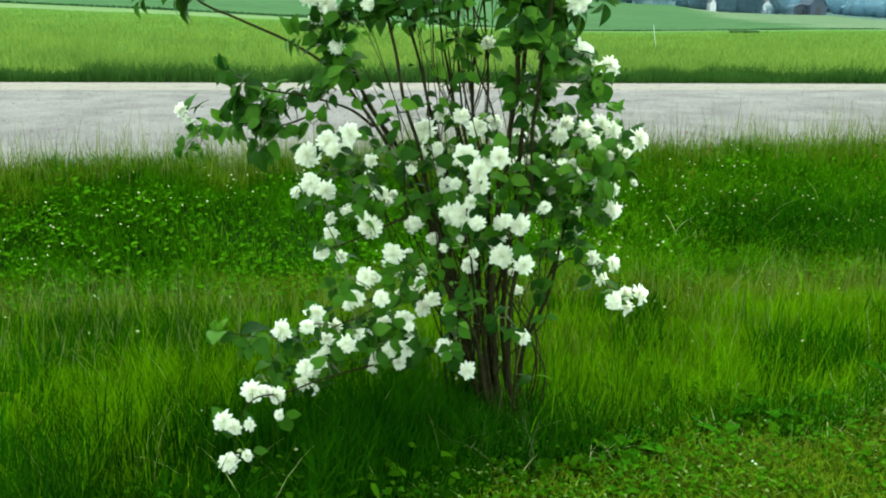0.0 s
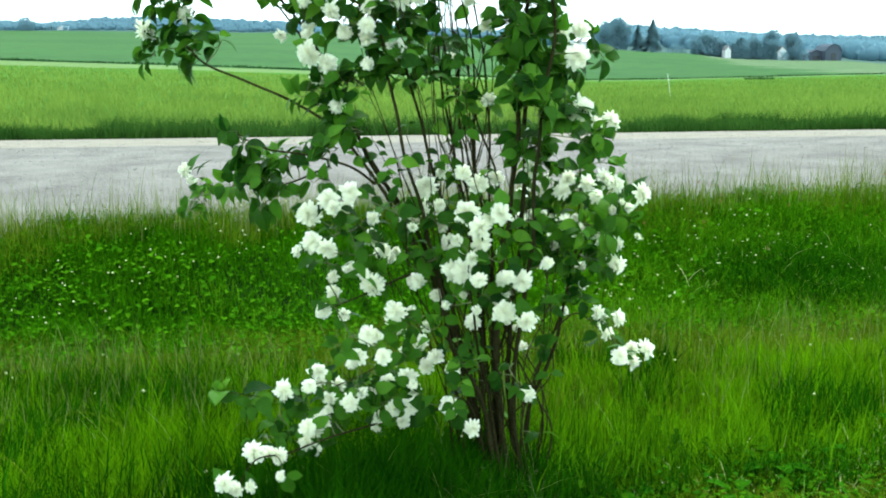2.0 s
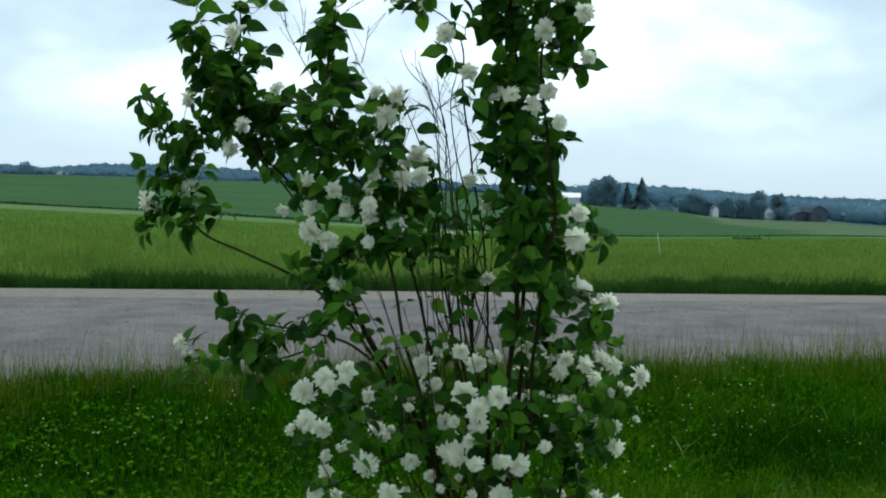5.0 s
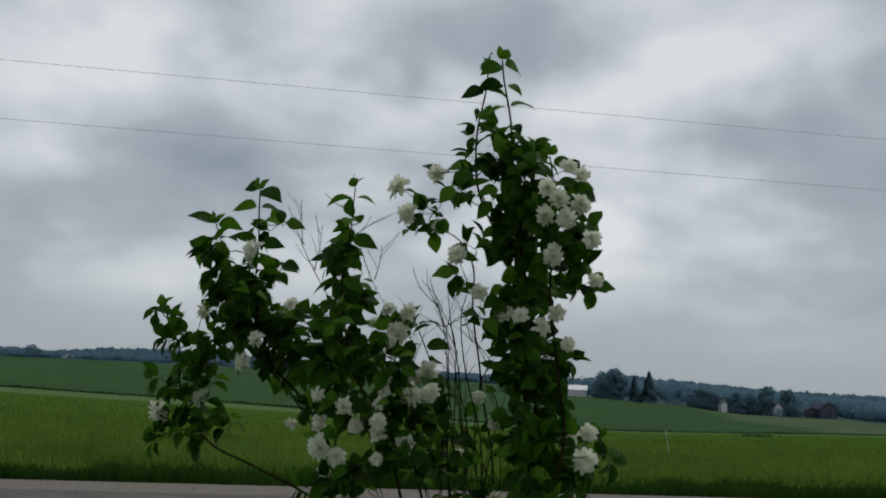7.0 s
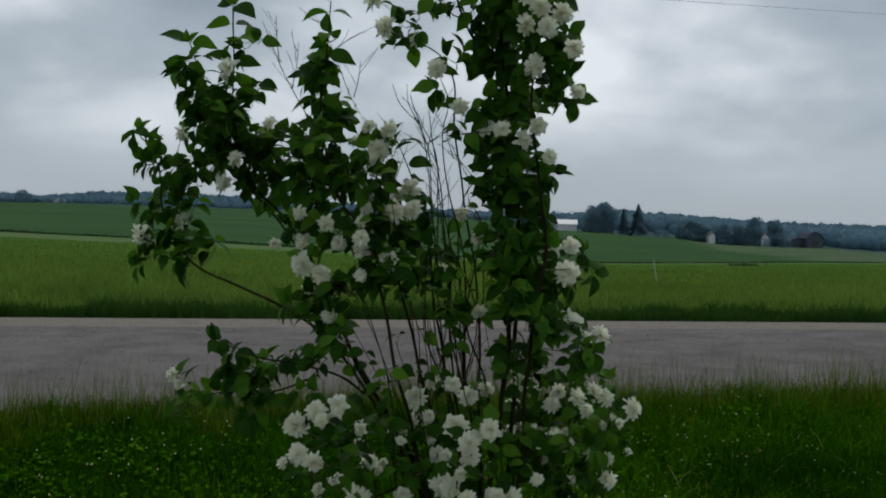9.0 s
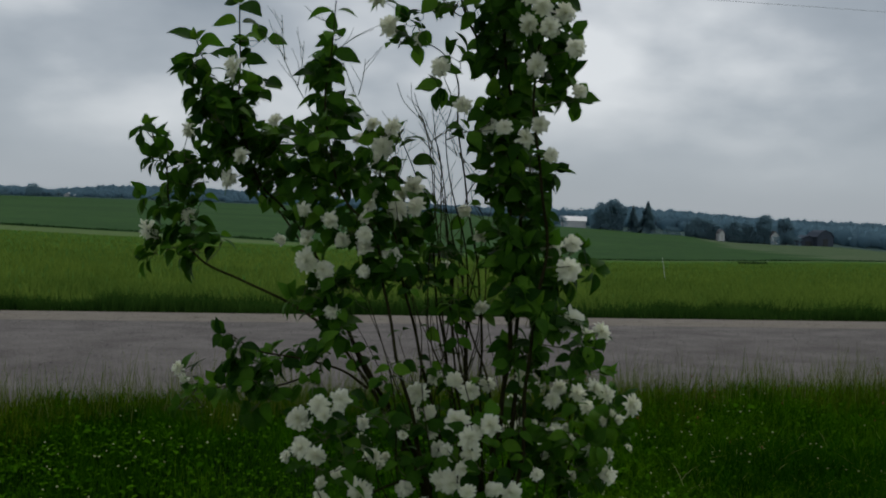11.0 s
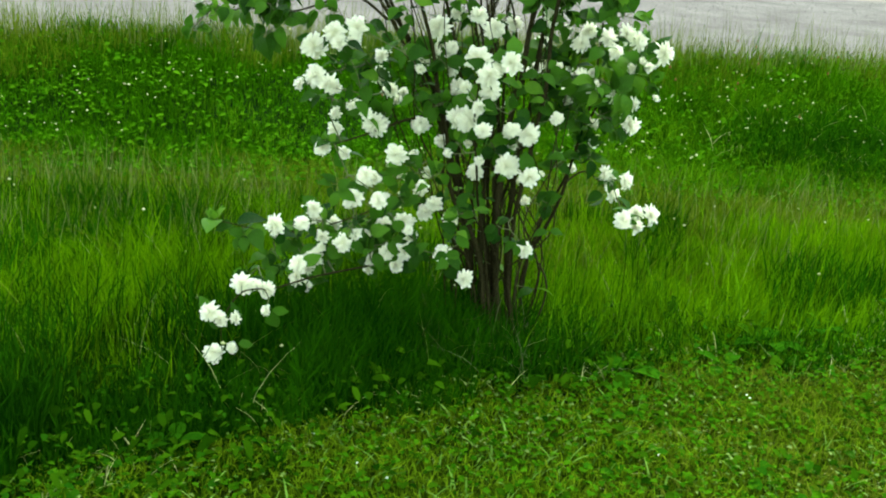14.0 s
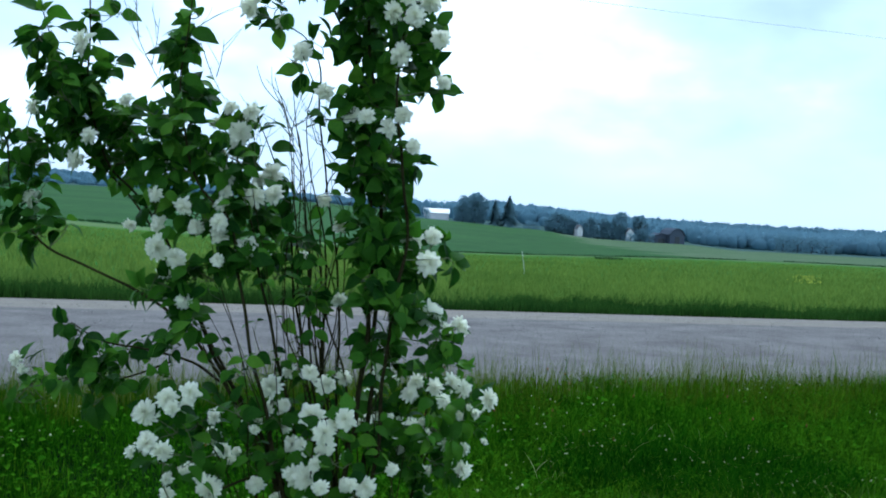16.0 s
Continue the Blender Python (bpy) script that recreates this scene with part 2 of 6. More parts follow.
M_PETAL = surface("white_petal", (0.85, 0.855, 0.71), (0.94, 0.945, 0.82), 30, 120, 0.8, thin=0.55, vary=0.3, gloss=0.04)
M_CALYX = surface("calyx", (0.10, 0.22, 0.04), (0.18, 0.32, 0.07), 30, 90, 0.6)
M_CLOVER = surface("clover_head", (0.26, 0.30, 0.11), (0.48, 0.50, 0.27), 30, 90, 0.9, vary=0.7, gloss=0.0)
# Far foliage: distance haze is painted in as a pale blue base colour.
M_TREE_HAZED = surface("hazed_tree_leaf", (0.165, 0.275, 0.330), (0.235, 0.360, 0.415), 0.4, 2.5, 0.8, thin=0.5, vary=0.25, gloss=0.02)
M_SPRUCE_HAZED = surface("hazed_spruce_needle", (0.120, 0.205, 0.240), (0.175, 0.275, 0.305), 0.5, 3, 0.75, thin=0.4, vary=0.4, gloss=0.02)
M_WOODS_HAZED = surface("hazed_woods", (0.170, 0.280, 0.345), (0.200, 0.320, 0.388), 0.03, 0.2, 0.95, thin=0.62, vary=0.08, gloss=0.0)
M_TRUNK = surface("tree_bark", (0.05, 0.045, 0.04), (0.11, 0.10, 0.09), 2, 9, 0.9)
M_WHITE = surface("white_siding", (0.50, 0.51, 0.52), (0.62, 0.62, 0.62), 0.4, 3, 0.6)
# Barn boards coloured blue-grey, with the haze mixed into the base colour.
M_BARN_HAZED = surface("weathered_hazed_board", (0.060, 0.074, 0.098), (0.076, 0.090, 0.115), 0.4, 3, 0.9, gloss=0.02)
M_ROOF = surface("grey_roofing", (0.1216, 0.1216, 0.1292), (0.1900, 0.1900, 0.1976), 0.4, 3, 0.6)
M_METAL = surface("bright_roof_metal", (0.50, 0.51, 0.52), (0.62, 0.62, 0.63), 0.4, 3, 0.4)
M_DARK = surface("dark_glass", (0.02, 0.025, 0.03), (0.04, 0.045, 0.05), 0.5, 3, 0.2, gloss=0.5)
M_POST = surface("white_fibreglass", (0.42, 0.43, 0.40), (0.55, 0.55, 0.52), 9, 60, 0.5)
M_WIRE = surface("weathered_wire", (0.56, 0.57, 0.58), (0.68, 0.69, 0.70), 2, 9, 0.6)


# ---- small builders ----
def triangles(name, co, tri, material, kind="", label="", category="", parent=None):
    """One mesh from arrays of places and triangles."""
    me = bpy.data.meshes.new(name)
    me.vertices.add(len(co))
    me.vertices.foreach_set("co", np.asarray(co, dtype=np.float32).ravel())
    me.loops.add(3 * len(tri))
    me.loops.foreach_set("vertex_index", np.asarray(tri, dtype=np.int32).ravel())
    me.polygons.add(len(tri))
    me.polygons.foreach_set("loop_start", np.arange(0, 3 * len(tri), 3, dtype=np.int32))
    me.update(calc_edges=True)
    me.materials.append(material)
    ob = tagged(new(name, me), label, category, "", kind)
    ob.parent = parent
    return ob


def part(name, bm, material, parent, label=""):
    me = bpy.data.meshes.new(name)
    bm.to_mesh(me)
    bm.free()
    me.materials.append(material)
    ob = tagged(new(name, me), label)
    ob.parent = parent
    return ob


def thing(name, place, label, category, group=""):
    ob = tagged(new(name), label, category, group)
    ob.matrix_basis = Matrix.Translation(place)
    return ob


def bm_box(bm, x0, x1, y0, y1, z0, z1):
    made = bmesh.ops.create_cube(bm, size=1)["verts"]
    bmesh.ops.transform(bm, matrix=Matrix.Translation(((x0 + x1) / 2, (y0 + y1) / 2, (z0 + z1) / 2))
                        @ Matrix.Diagonal((x1 - x0, y1 - y0, z1 - z0, 1)), verts=made)
    return made


def bm_prism(bm, outline, y0, y1):
    """An outline in x and z drawn out from y0 to y1."""
    a = [bm.verts.new((x, y0, z)) for x, z in outline]
    b = [bm.verts.new((x, y1, z)) for x, z in outline]
    bm.faces.new(a)
    bm.faces.new(b[::-1])
    for i in range(len(a)):
        j = (i + 1) % len(a)
        bm.faces.new((a[j], a[i], b[i], b[j]))
    bmesh.ops.recalc_face_normals(bm, faces=bm.faces)


def smooth_line(points, steps=5):
    """Catmull-Rom through the points."""
    p = [Vector(q) for q in points]
    p = [2 * p[0] - p[1]] + p + [2 * p[-1] - p[-2]]
    out = []
    for i in range(1, len(p) - 2):
        a, b, c, d = p[i - 1:i + 3]
        for k in range(steps):
            t = k / steps
            out.append(0.5 * (2 * b + (c - a) * t + (2 * a - 5 * b + 4 * c - d) * t * t + (3 * b - a - 3 * c + d) * t ** 3))
    return out + [p[-2]]


def tube(line, r0, r1, sides=6):
    """Places and triangles of a tapering tube along a line."""
    co, tri = [], []
    n = len(line)
    for i, q in enumerate(line):
        d = (line[min(i + 1, n - 1)] - line[max(i - 1, 0)]).normalized()
        u = d.orthogonal().normalized() if i == 0 else (u - d * u.dot(d)).normalized()
        v = d.cross(u)
        r = r0 + (r1 - r0) * i / (n - 1)
        for k in range(sides):
            a = 2 * math.pi * k / sides
            co.append(q + (u * math.cos(a) + v * math.sin(a)) * r)
    for i in range(n - 1):
        for k in range(sides):
            a, b = i * sides + k, i * sides + (k + 1) % sides
            tri += [(a, b, b + sides), (a, b + sides, a + sides)]
    return co, tri


# ---- the lie of the land ----
ROAD_NEAR, ROAD_FAR = 7.6, 14.5
SKEW = radians(9.9)


def road_edge(x, y):
    """Where the grass gives way to gravel on the near side."""
    u = np.asarray(x) * math.cos(SKEW) + np.asarray(y) * math.sin(SKEW)
    return 7.30 + 0.05 * np.clip(u, -6, 5)


def across(x, y):
    return y * math.cos(SKEW) - x * math.sin(SKEW)


PROFILE_V = [-60, 2.6, 3.6, 4.4, 5.2, 5.8, 6.6, 7.3, 7.7, 8.6, 11, 13.5, 14.4, 15.0, 16.2, 17.5, 20]
PROFILE_Z = [0.05, 0.0, -0.02, -0.07, -0.15, -0.14, 0.04, 0.19, 0.22, 0.25, 0.29, 0.25, 0.22, 0.17, 0.10, 0.12, 0.10]
AZ_MARGIN = [-0.41, -0.33, -0.255, 0, 0.138, 0.2, 0.26, 0.31, 0.4, 0.49, 0.58]
E_MARGIN = [-0.0100, -0.0126, -0.0146, -0.024, -0.0279, -0.0273, -0.0257, -0.0246, -0.0221, -0.0212, -0.0211]
AZ_FARM = [-0.41, -0.15, 0, 0.10, 0.163, 0.202, 0.235, 0.257, 0.285, 0.342, 0.379, 0.43, 0.475, 0.58]
E_FARM = [0.010, 0.009, 0.005, 0.003, 0.0008, -0.0021, -0.0025, -0.0057, -0.0082, -0.0094, -0.0092, -0.013, -0.0126, -0.0132]
AZ_RIDGE = [-0.41, -0.35, -0.30, -0.24, -0.15, 0, 0.126, 0.184, 0.243, 0.29, 0.343, 0.40, 0.58]
E_RIDGE = [0.0165, 0.0165, 0.0160, 0.0155, 0.0150, 0.012, 0.007, 0.012, 0.009, 0.006, 0.003, 0.0010, 0.002]
E_WOODS = [0.0268, 0.0240, 0.0292, 0.0296, 0.0265, 0.020, 0.0172, 0.0230, 0.0195, 0.0170, 0.0150, 0.0140, 0.0146]
MARGIN, FARM, RIDGE, EYE = 110.0, 400.0, 900.0, 1.45


def land(x, y):
    """Height of the ground (arrays allowed)."""
    x, y = np.asarray(x, float), np.asarray(y, float)
    v = y * math.cos(SKEW) - x * math.sin(SKEW)
    near = np.interp(v, PROFILE_V, PROFILE_Z)
    near = near + 0.018 * np.sin(1.7 * x + 0.6) * np.sin(1.3 * y + 0.4) * ((v < 7) | (v > 15.2))
    az = np.clip(x / np.maximum(y, 15.0), -0.6, 0.65)
    z1 = EYE + MARGIN * np.interp(az, AZ_MARGIN, E_MARGIN)
    z2 = EYE + FARM * np.interp(az, AZ_FARM, E_FARM)
    z3 = EYE + RIDGE * np.interp(az, AZ_RIDGE, E_RIDGE)
    far = np.where(y < MARGIN, 0.10 + (z1 - 0.10) * np.clip((y - 20) / (MARGIN - 20), 0, 1),
                   np.where(y < FARM, z1 + (z2 - z1) * (y - MARGIN) / (FARM - MARGIN),
                            z2 + (z3 - z2) * np.clip((y - FARM) / (RIDGE - FARM), 0, 1)))
    hill = EYE + 1000 * (np.interp(az, AZ_RIDGE, E_WOODS) - 0.0042)
    far = far + (hill - z3) * np.clip((y - 885) / 115, 0, 1)
    w = np.clip((y - 17) / 6, 0, 1)
    return near * (1 - w) + far * w


def mown(x, y):
    edge = 2.62 + 0.50 * x - 0.35 * np.maximum(0, -0.3 - x) + 0.10 * np.sin(3.1 * x) + 0.05 * np.sin(7.7 * x + 1)
    return np.minimum(edge, 4.2) - y


def spread(a, b, fine, wide, lo, hi):
    """Grid lines: every `fine` metres between a and b, then growing steps out to lo and hi."""
    mid = list(np.arange(a, b + 1e-6, fine))
    out, step = [], fine
    while mid[-1] < hi:
        step = min(step * 1.22, 7 if mid[-1] < 420 else wide)
        mid.append(mid[-1] + step)
    step = fine
    while mid[0] > lo:
        step = min(step * 1.22, 7 if mid[0] > -250 else wide)
        mid.insert(0, mid[0] - step)
    return np.array(mid)


gx, gy = spread(-6, 8, 0.25, 70, -2200, 2200), spread(0, 19, 0.25, 70, -1500, 3200)
gy = np.sort(np.concatenate([gy, [80.0, 84.0, 88.0, 92.0, 101.0, 104.5, 108.0, 150.0, 395.0, 400.0]]))
GX, GY = np.meshgrid(gx, gy)
GZ = land(GX, GY)
nx, ny = len(gx), len(gy)
i0 = (np.arange(ny - 1)[:, None] * nx + np.arange(nx - 1)[None, :]).ravel()
ground_tri = np.stack([np.stack([i0, i0 + 1, i0 + nx + 1], 1), np.stack([i0, i0 + nx + 1, i0 + nx], 1)], 1).reshape(-1, 3)
ground = triangles("ground", np.stack([GX, GY, GZ], -1).reshape(-1, 3), ground_tri, M_SOIL, "structure",
                   "green rolling farmland, lawn, ditch and hay field", "ground")
for m in (M_BANK_SOIL, M_FIELD, M_PALE, M_CROP, M_DRY, M_FLOOR_HAZED, M_LAWN_SOIL, M_ROUGH_SOIL):
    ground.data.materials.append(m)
cx, cy = (GX[:-1, :-1] + GX[1:, 1:]).ravel() / 2, (GY[:-1, :-1] + GY[1:, 1:]).ravel() / 2
cv, caz = cy * math.cos(SKEW) - cx * math.sin(SKEW), cx / np.maximum(cy, 1)
outside = (cy < 1.1) | (cx < -0.62 * cy - 1.1) | (cx > 0.78 * cy + 1.1)
slot = np.where(cv < 5, np.where(mown(cx, cy) > 0.1, 7, np.where(outside, 8, 0)), np.where(cv < 17, np.where(outside, 8, 1), 2))
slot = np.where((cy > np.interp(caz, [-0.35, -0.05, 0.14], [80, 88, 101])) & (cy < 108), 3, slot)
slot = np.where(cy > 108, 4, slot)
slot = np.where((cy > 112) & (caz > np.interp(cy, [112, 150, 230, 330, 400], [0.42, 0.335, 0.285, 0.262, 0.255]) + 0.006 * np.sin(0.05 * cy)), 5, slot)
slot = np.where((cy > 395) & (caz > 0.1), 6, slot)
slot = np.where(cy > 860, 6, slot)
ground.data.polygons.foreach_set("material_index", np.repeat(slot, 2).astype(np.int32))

# gravel road, laid just over the ground sheet
ru = spread(-25, 25, 0.5, 12, -330, 330)
RU, RT = np.meshgrid(ru, np.linspace(0, 1, 30))
edge_v = 7.30 + 0.05 * np.clip(RU, -6, 5)
RV = edge_v + (ROAD_FAR - edge_v) * RT
wob = np.zeros_like(RU)
wob[0], wob[-1] = 0.10 * np.sin(1.3 * ru) + 0.06 * np.sin(3.1 * ru + 1), 0.08 * np.sin(1.1 * ru + 2) + 0.05 * np.sin(2.7 * ru)
RV = RV + wob
RX, RY = RU * math.cos(SKEW) - RV * math.sin(SKEW), RU * math.sin(SKEW) + RV * math.cos(SKEW)
RZ = np.interp(RV, PROFILE_V, PROFILE_Z) + 0.012
far_off = np.clip((np.abs(RU) - 40) / 60, 0, 1)
RZ = RZ * (1 - far_off) + (land(RX, RY) + 0.05) * far_off
nu = len(ru)
i0 = (np.arange(29)[:, None] * nu + np.arange(nu - 1)[None, :]).ravel()
road_tri = np.stack([np.stack([i0, i0 + 1, i0 + nu + 1], 1), np.stack([i0, i0 + nu + 1, i0 + nu], 1)], 1).reshape(-1, 3)
road = triangles("road", np.stack([RX, RY, RZ], -1).reshape(-1, 3), road_tri, M_ROAD, "structure",
                 "pale grey gravel country road with sandy edges", "road")
road.data.materials.append(M_ROAD_EDGE)
band = (np.arange(29)[:, None] + 0 * np.arange(nu - 1)[None, :]).ravel()
road.data.polygons.foreach_set("material_index", np.repeat((band >= 22) | (band < 1), 2).astype(np.int32))

# ---- grass and weeds ----
rng = np.random.default_rng(7)


def blades(name, x, y, height, width, lean, material, label, category="grass", sink=0.01):
    """Bent grass blades rooted in the ground: three triangles each, or seven along a curve where there are few."""
    n = len(x)
    z = land(x, y) - sink
    turn, way = rng.uniform(0, 2 * np.pi, n), rng.uniform(0, 2 * np.pi, n)
    h = height * rng.uniform(0.4, 1.2, n)
    w = width * rng.uniform(0.7, 1.3, n) / 2
    bend = lean * rng.uniform(0.2, 1.4, n) * h
    wx, wy, lx, ly = np.cos(turn) * w, np.sin(turn) * w, np.cos(way) * bend, np.sin(way) * bend
    drop = 0.25 * np.minimum(lean, 1)
    if n > 6000:
        steps = ((0.0, 1.0, 0.0, 0.0), (0.3, 0.8, 0.58, 0.0), (1.0, 0.0, 1.0, 1.0))
    else:
        steps = tuple((t ** 1.9, (1 - t ** 2.4), t, t * t) for t in (0.0, 0.3, 0.55, 0.78, 1.0))
    rings = []
    for out, wide, up, fall in steps:
        top = z + h * (up - drop * fall)
        if wide > 0.01:
            rings += [np.stack([x - wx * wide + lx * out, y - wy * wide + ly * out, top], 1), np.stack([x + wx * wide + lx * out, y + wy * wide + ly * out, top], 1)]
        else:
            rings.append(np.stack([x + lx * out, y + ly * out, top], 1))
    k = len(rings)
    faces = [f for i in range(0, k - 3, 2) for f in ([i, i + 1, i + 3], [i, i + 3, i + 2])] + [[k - 3, k - 2, k - 1]]
    tri = np.stack([np.arange(n)[:, None] * k + f for f in faces], 1).reshape(-1, 3)
    return triangles(name, np.stack(rings, 1).reshape(-1, 3), tri, material, "stuff", label, category)


def leaflets(name, x, y, lift, size, material, label, category="weeds", flat=0.5):
    """Small broad leaves, rounded, folded and drooping, eight triangles each."""
    n = len(x)
    z = land(x, y) + lift
    turn = rng.uniform(0, 2 * np.pi, n)
    s = size * rng.uniform(0.6, 1.3, n)
    d = np.stack([np.cos(turn), np.sin(turn), rng.uniform(-0.3, 0.9, n) * flat], 1) * s[:, None]
    e = np.stack([-np.sin(turn), np.cos(turn), rng.uniform(-0.4, 0.4, n)], 1) * (0.36 * s)[:, None]
    p = np.stack([x, y, z], 1)
    up = np.array([0, 0, 1.0]) * (0.12 * s)[:, None]
    droop = np.array([0, 0, -0.22]) * s[:, None]
    co = np.stack([p, p + 0.28 * d + 0.8 * e + up, p + 0.30 * d, p + 0.28 * d - 0.8 * e + up, p + 0.66 * d + 0.85 * e + up + 0.3 * droop,
                   p + 0.68 * d + 0.3 * droop, p + 0.66 * d - 0.85 * e + up + 0.3 * droop, p + d + droop], 1)
    b = np.arange(n)[:, None] * 8
    tri = np.stack([b + k for k in ([0, 2, 1], [0, 3, 2], [1, 2, 5], [1, 5, 4], [2, 3, 6], [2, 6, 5], [4, 5, 7], [5, 6, 7])], 1).reshape(-1, 3)
    return triangles(name, co.reshape(-1, 3), tri, material, "stuff", label, category)


def scatter(n, x0, x1, y0, y1, keep, wedge=True):
    """n places in a box that satisfy keep(x, y, v)."""
    xs, ys, got = [], [], 0
    while got < n:
        x, y = rng.uniform(x0, x1, n), rng.uniform(y0, y1, n)
        ok = keep(x, y, y * math.cos(SKEW) - x * math.sin(SKEW))
        if wedge:
            soft = rng.exponential(0.45, len(x))
            ok &= (x > -0.62 * y - 0.8 - soft) & (x < 0.78 * y + 0.8 + soft)
        xs.append(x[ok])
        ys.append(y[ok])
        got += int(ok.sum())
    return np.concatenate(xs)[:n], np.concatenate(ys)[:n]


def tufts(x, y, k):
    """Uneven growth from 0 to 1, in clumps about 1 / k metres wide."""
    a = np.sin(k * 2.1 * x + 1.3 * np.sin(k * 1.7 * y)) * np.sin(k * 2.4 * y + 1.1 * np.sin(k * 1.9 * x + 2))
    b = np.sin(k * 5.3 * x + 2.0 * np.sin(k * 2.9 * y + 1)) * np.sin(k * 4.7 * y + 1.7 * np.sin(k * 3.3 * x))
    return np.clip(0.5 + 0.32 * a + 0.25 * b, 0, 1)

LAWN = "short mown lawn grass with clover"
x, y = scatter(150000, -5, 6, 0.9, 5, lambda x, y, v: mown(x, y) > -0.12)
blades("lawn_grass", x, y, 0.026 + 0.034 * tufts(x, y, 3.0), 0.0052, 0.75, M_LAWN, LAWN)
x, y = scatter(45000, -9, 10, -5, 4.5, lambda x, y, v: (mown(x, y) > 0) & ((y < 0.8) | (x < -0.6 * y - 0.7) | (x > 0.76 * y + 0.7)), False)
blades("lawn_around", x, y, 0.05, 0.020, 0.9, M_LAWN, "short mown lawn grass around the viewpoint")
x, y = scatter(15000, -4, 6, 0.9, 5, lambda x, y, v: (mown(x, y) > -0.10) & (tufts(x, y, 2.2) > 0.35))
leaflets("lawn_clover", x, y, rng.uniform(0.010, 0.045, len(x)), 0.0185, M_CLOVER_LEAF, "small clover and plantain leaves in the lawn")

x, y = scatter(900, -4, 6, 0.9, 5, lambda x, y, v: (mown(x, y) > -0.1) & (tufts(x + 1, y, 1.1) > 0.45))
leaflets("lawn_weeds", x, y, rng.uniform(0.012, 0.035, len(x)), 0.036, M_WEED, "broad plantain and dandelion leaves in the lawn")
x, y = scatter(5200, -4, 6, 0.9, 5, lambda x, y, v: (mown(x, y) > -0.10) & (tufts(x + 3, y + 1, 1.7) > 0.3))
leaflets("lawn_leaves", x, y, rng.uniform(0.008, 0.040, len(x)), 0.026, M_DOCK, "dark plantain and clover leaves among the mown grass", flat=0.8)
x, y = scatter(5500, -4, 6, 0.9, 5, lambda x, y, v: (mown(x, y) > -0.05) & (tufts(x, y + 4, 2.6) > 0.3))
blades("lawn_fresh_blades", x, y, 0.062, 0.0062, 0.9, M_FRESH, "light fresh blades standing out of the mown lawn")
# Pale scraps whose colour also paints the glints of lawn leaves.
x, y = scatter(2400, -4, 6, 0.9, 5, lambda x, y, v: (mown(x, y) > -0.12) & (tufts(x + 6, y, 1.2) > 0.45))
leaflets("cut_leaves", x, y, rng.uniform(0.020, 0.048, len(x)), 0.0135, M_CUT_GLINT, "pale cut leaf scraps and painted leaf glints on the mown lawn", "clippings")
x, y = scatter(6000, -4, 6, 0.9, 5, lambda x, y, v: (mown(x, y) > -0.15) & (tufts(x, y, 1.4) > 0.4))
blades("grass_clippings", x, y, 0.026, 0.0044, 1.6, M_STRAW, "pale dry clippings lying on the mown lawn", "clippings")

x, y = scatter(24000, 0.0, 5, 1.6, 4.4, lambda x, y, v: (mown(x, y) > 0.05) & (rng.uniform(0, 1, len(x)) < np.clip(1.4 * (x - 0.35), 0, 1)) & (tufts(x + 2, y, 1.2) > 0.3))
blades("lawn_dry_grass", x, y, 0.050, 0.0050, 0.8, M_SERE, "yellowing patches in the mown lawn")

# unmown strip: tall near its edge and round the shrub, ripening and shorter towards the ditch
def tall_zone(x, y, v):
    return (mown(x, y) < 0.06) & (v < 4.4)


def under_shrub(x, y):
    """Below 1 under the shrub and its low branches, where bright blades give way to dark ones painted as shade."""
    return np.hypot((x + 0.14) / 0.62, (y - 2.90) / 0.42) + 0.12 * np.sin(5 * x + 3 * y) + 0.10 * np.sin(11 * x - 7 * y)


def open_strip(x, y, v):
    lush = (mown(x, y) > -0.25 - rng.exponential(0.14, len(x))) & (x < 0.1) & ((rng.uniform(0, 1, len(x)) < 0.75) | (np.abs(x + 0.60) < 0.30))
    return tall_zone(x, y, v) & (under_shrub(x, y) > 1 - rng.exponential(0.22, len(x))) & ~lush


x, y = scatter(125000, -5, 6, 1.4, 6, open_strip)
h = (0.145 + 0.03 * (x < -0.4)) * (0.45 + 0.9 * tufts(x, y, 1.9))
h *= np.clip(0.28 - 1.3 * mown(x, y), 0.2, 1.0)
h *= np.where((np.abs(x + 0.60) < 0.28) & (y < 2.75), 0.5, 1.0)
blades("tall_grass", x, y, h, 0.0042, 0.36, M_TALL, "tall unmown fresh green grass")
x, y = scatter(3000, -5, 6, 1.4, 6, lambda x, y, v: open_strip(x, y, v) & (mown(x, y) < -0.2) & (tufts(x, y, 1.6) > 0.42))
blades("long_grass", x, y, 0.26, 0.0018 + 0.0006 * y, 0.34, M_TALL, "long arching grass blades in the unmown strip")
x, y = scatter(2600, -3, 4, 1.8, 5, lambda x, y, v: open_strip(x, y, v) & (mown(x, y) < -0.15) & (tufts(x + 4, y, 1.0) > 0.45))
blades("grass_stems", x, y, 0.30, 0.0026, 0.14, M_LUSH_SHADE, "thin dark upright grass stems in the strip")
x, y = scatter(900, -3, 4, 1.4, 5, lambda x, y, v: (mown(x, y) < 0.08) & (mown(x, y) > -0.40) & (tufts(x, y + 3, 1.5) > 0.35))
blades("edge_pale_blades", x, y, 0.085, 0.0036, 0.9, M_STRAW, "pale drooping blades along the lawn edge")
x, y = scatter(800, -3.2, 0.6, 1.2, 3.4, lambda x, y, v: (mown(x, y) < 0.14) & (mown(x, y) > -0.25 - rng.exponential(0.12, len(x))))
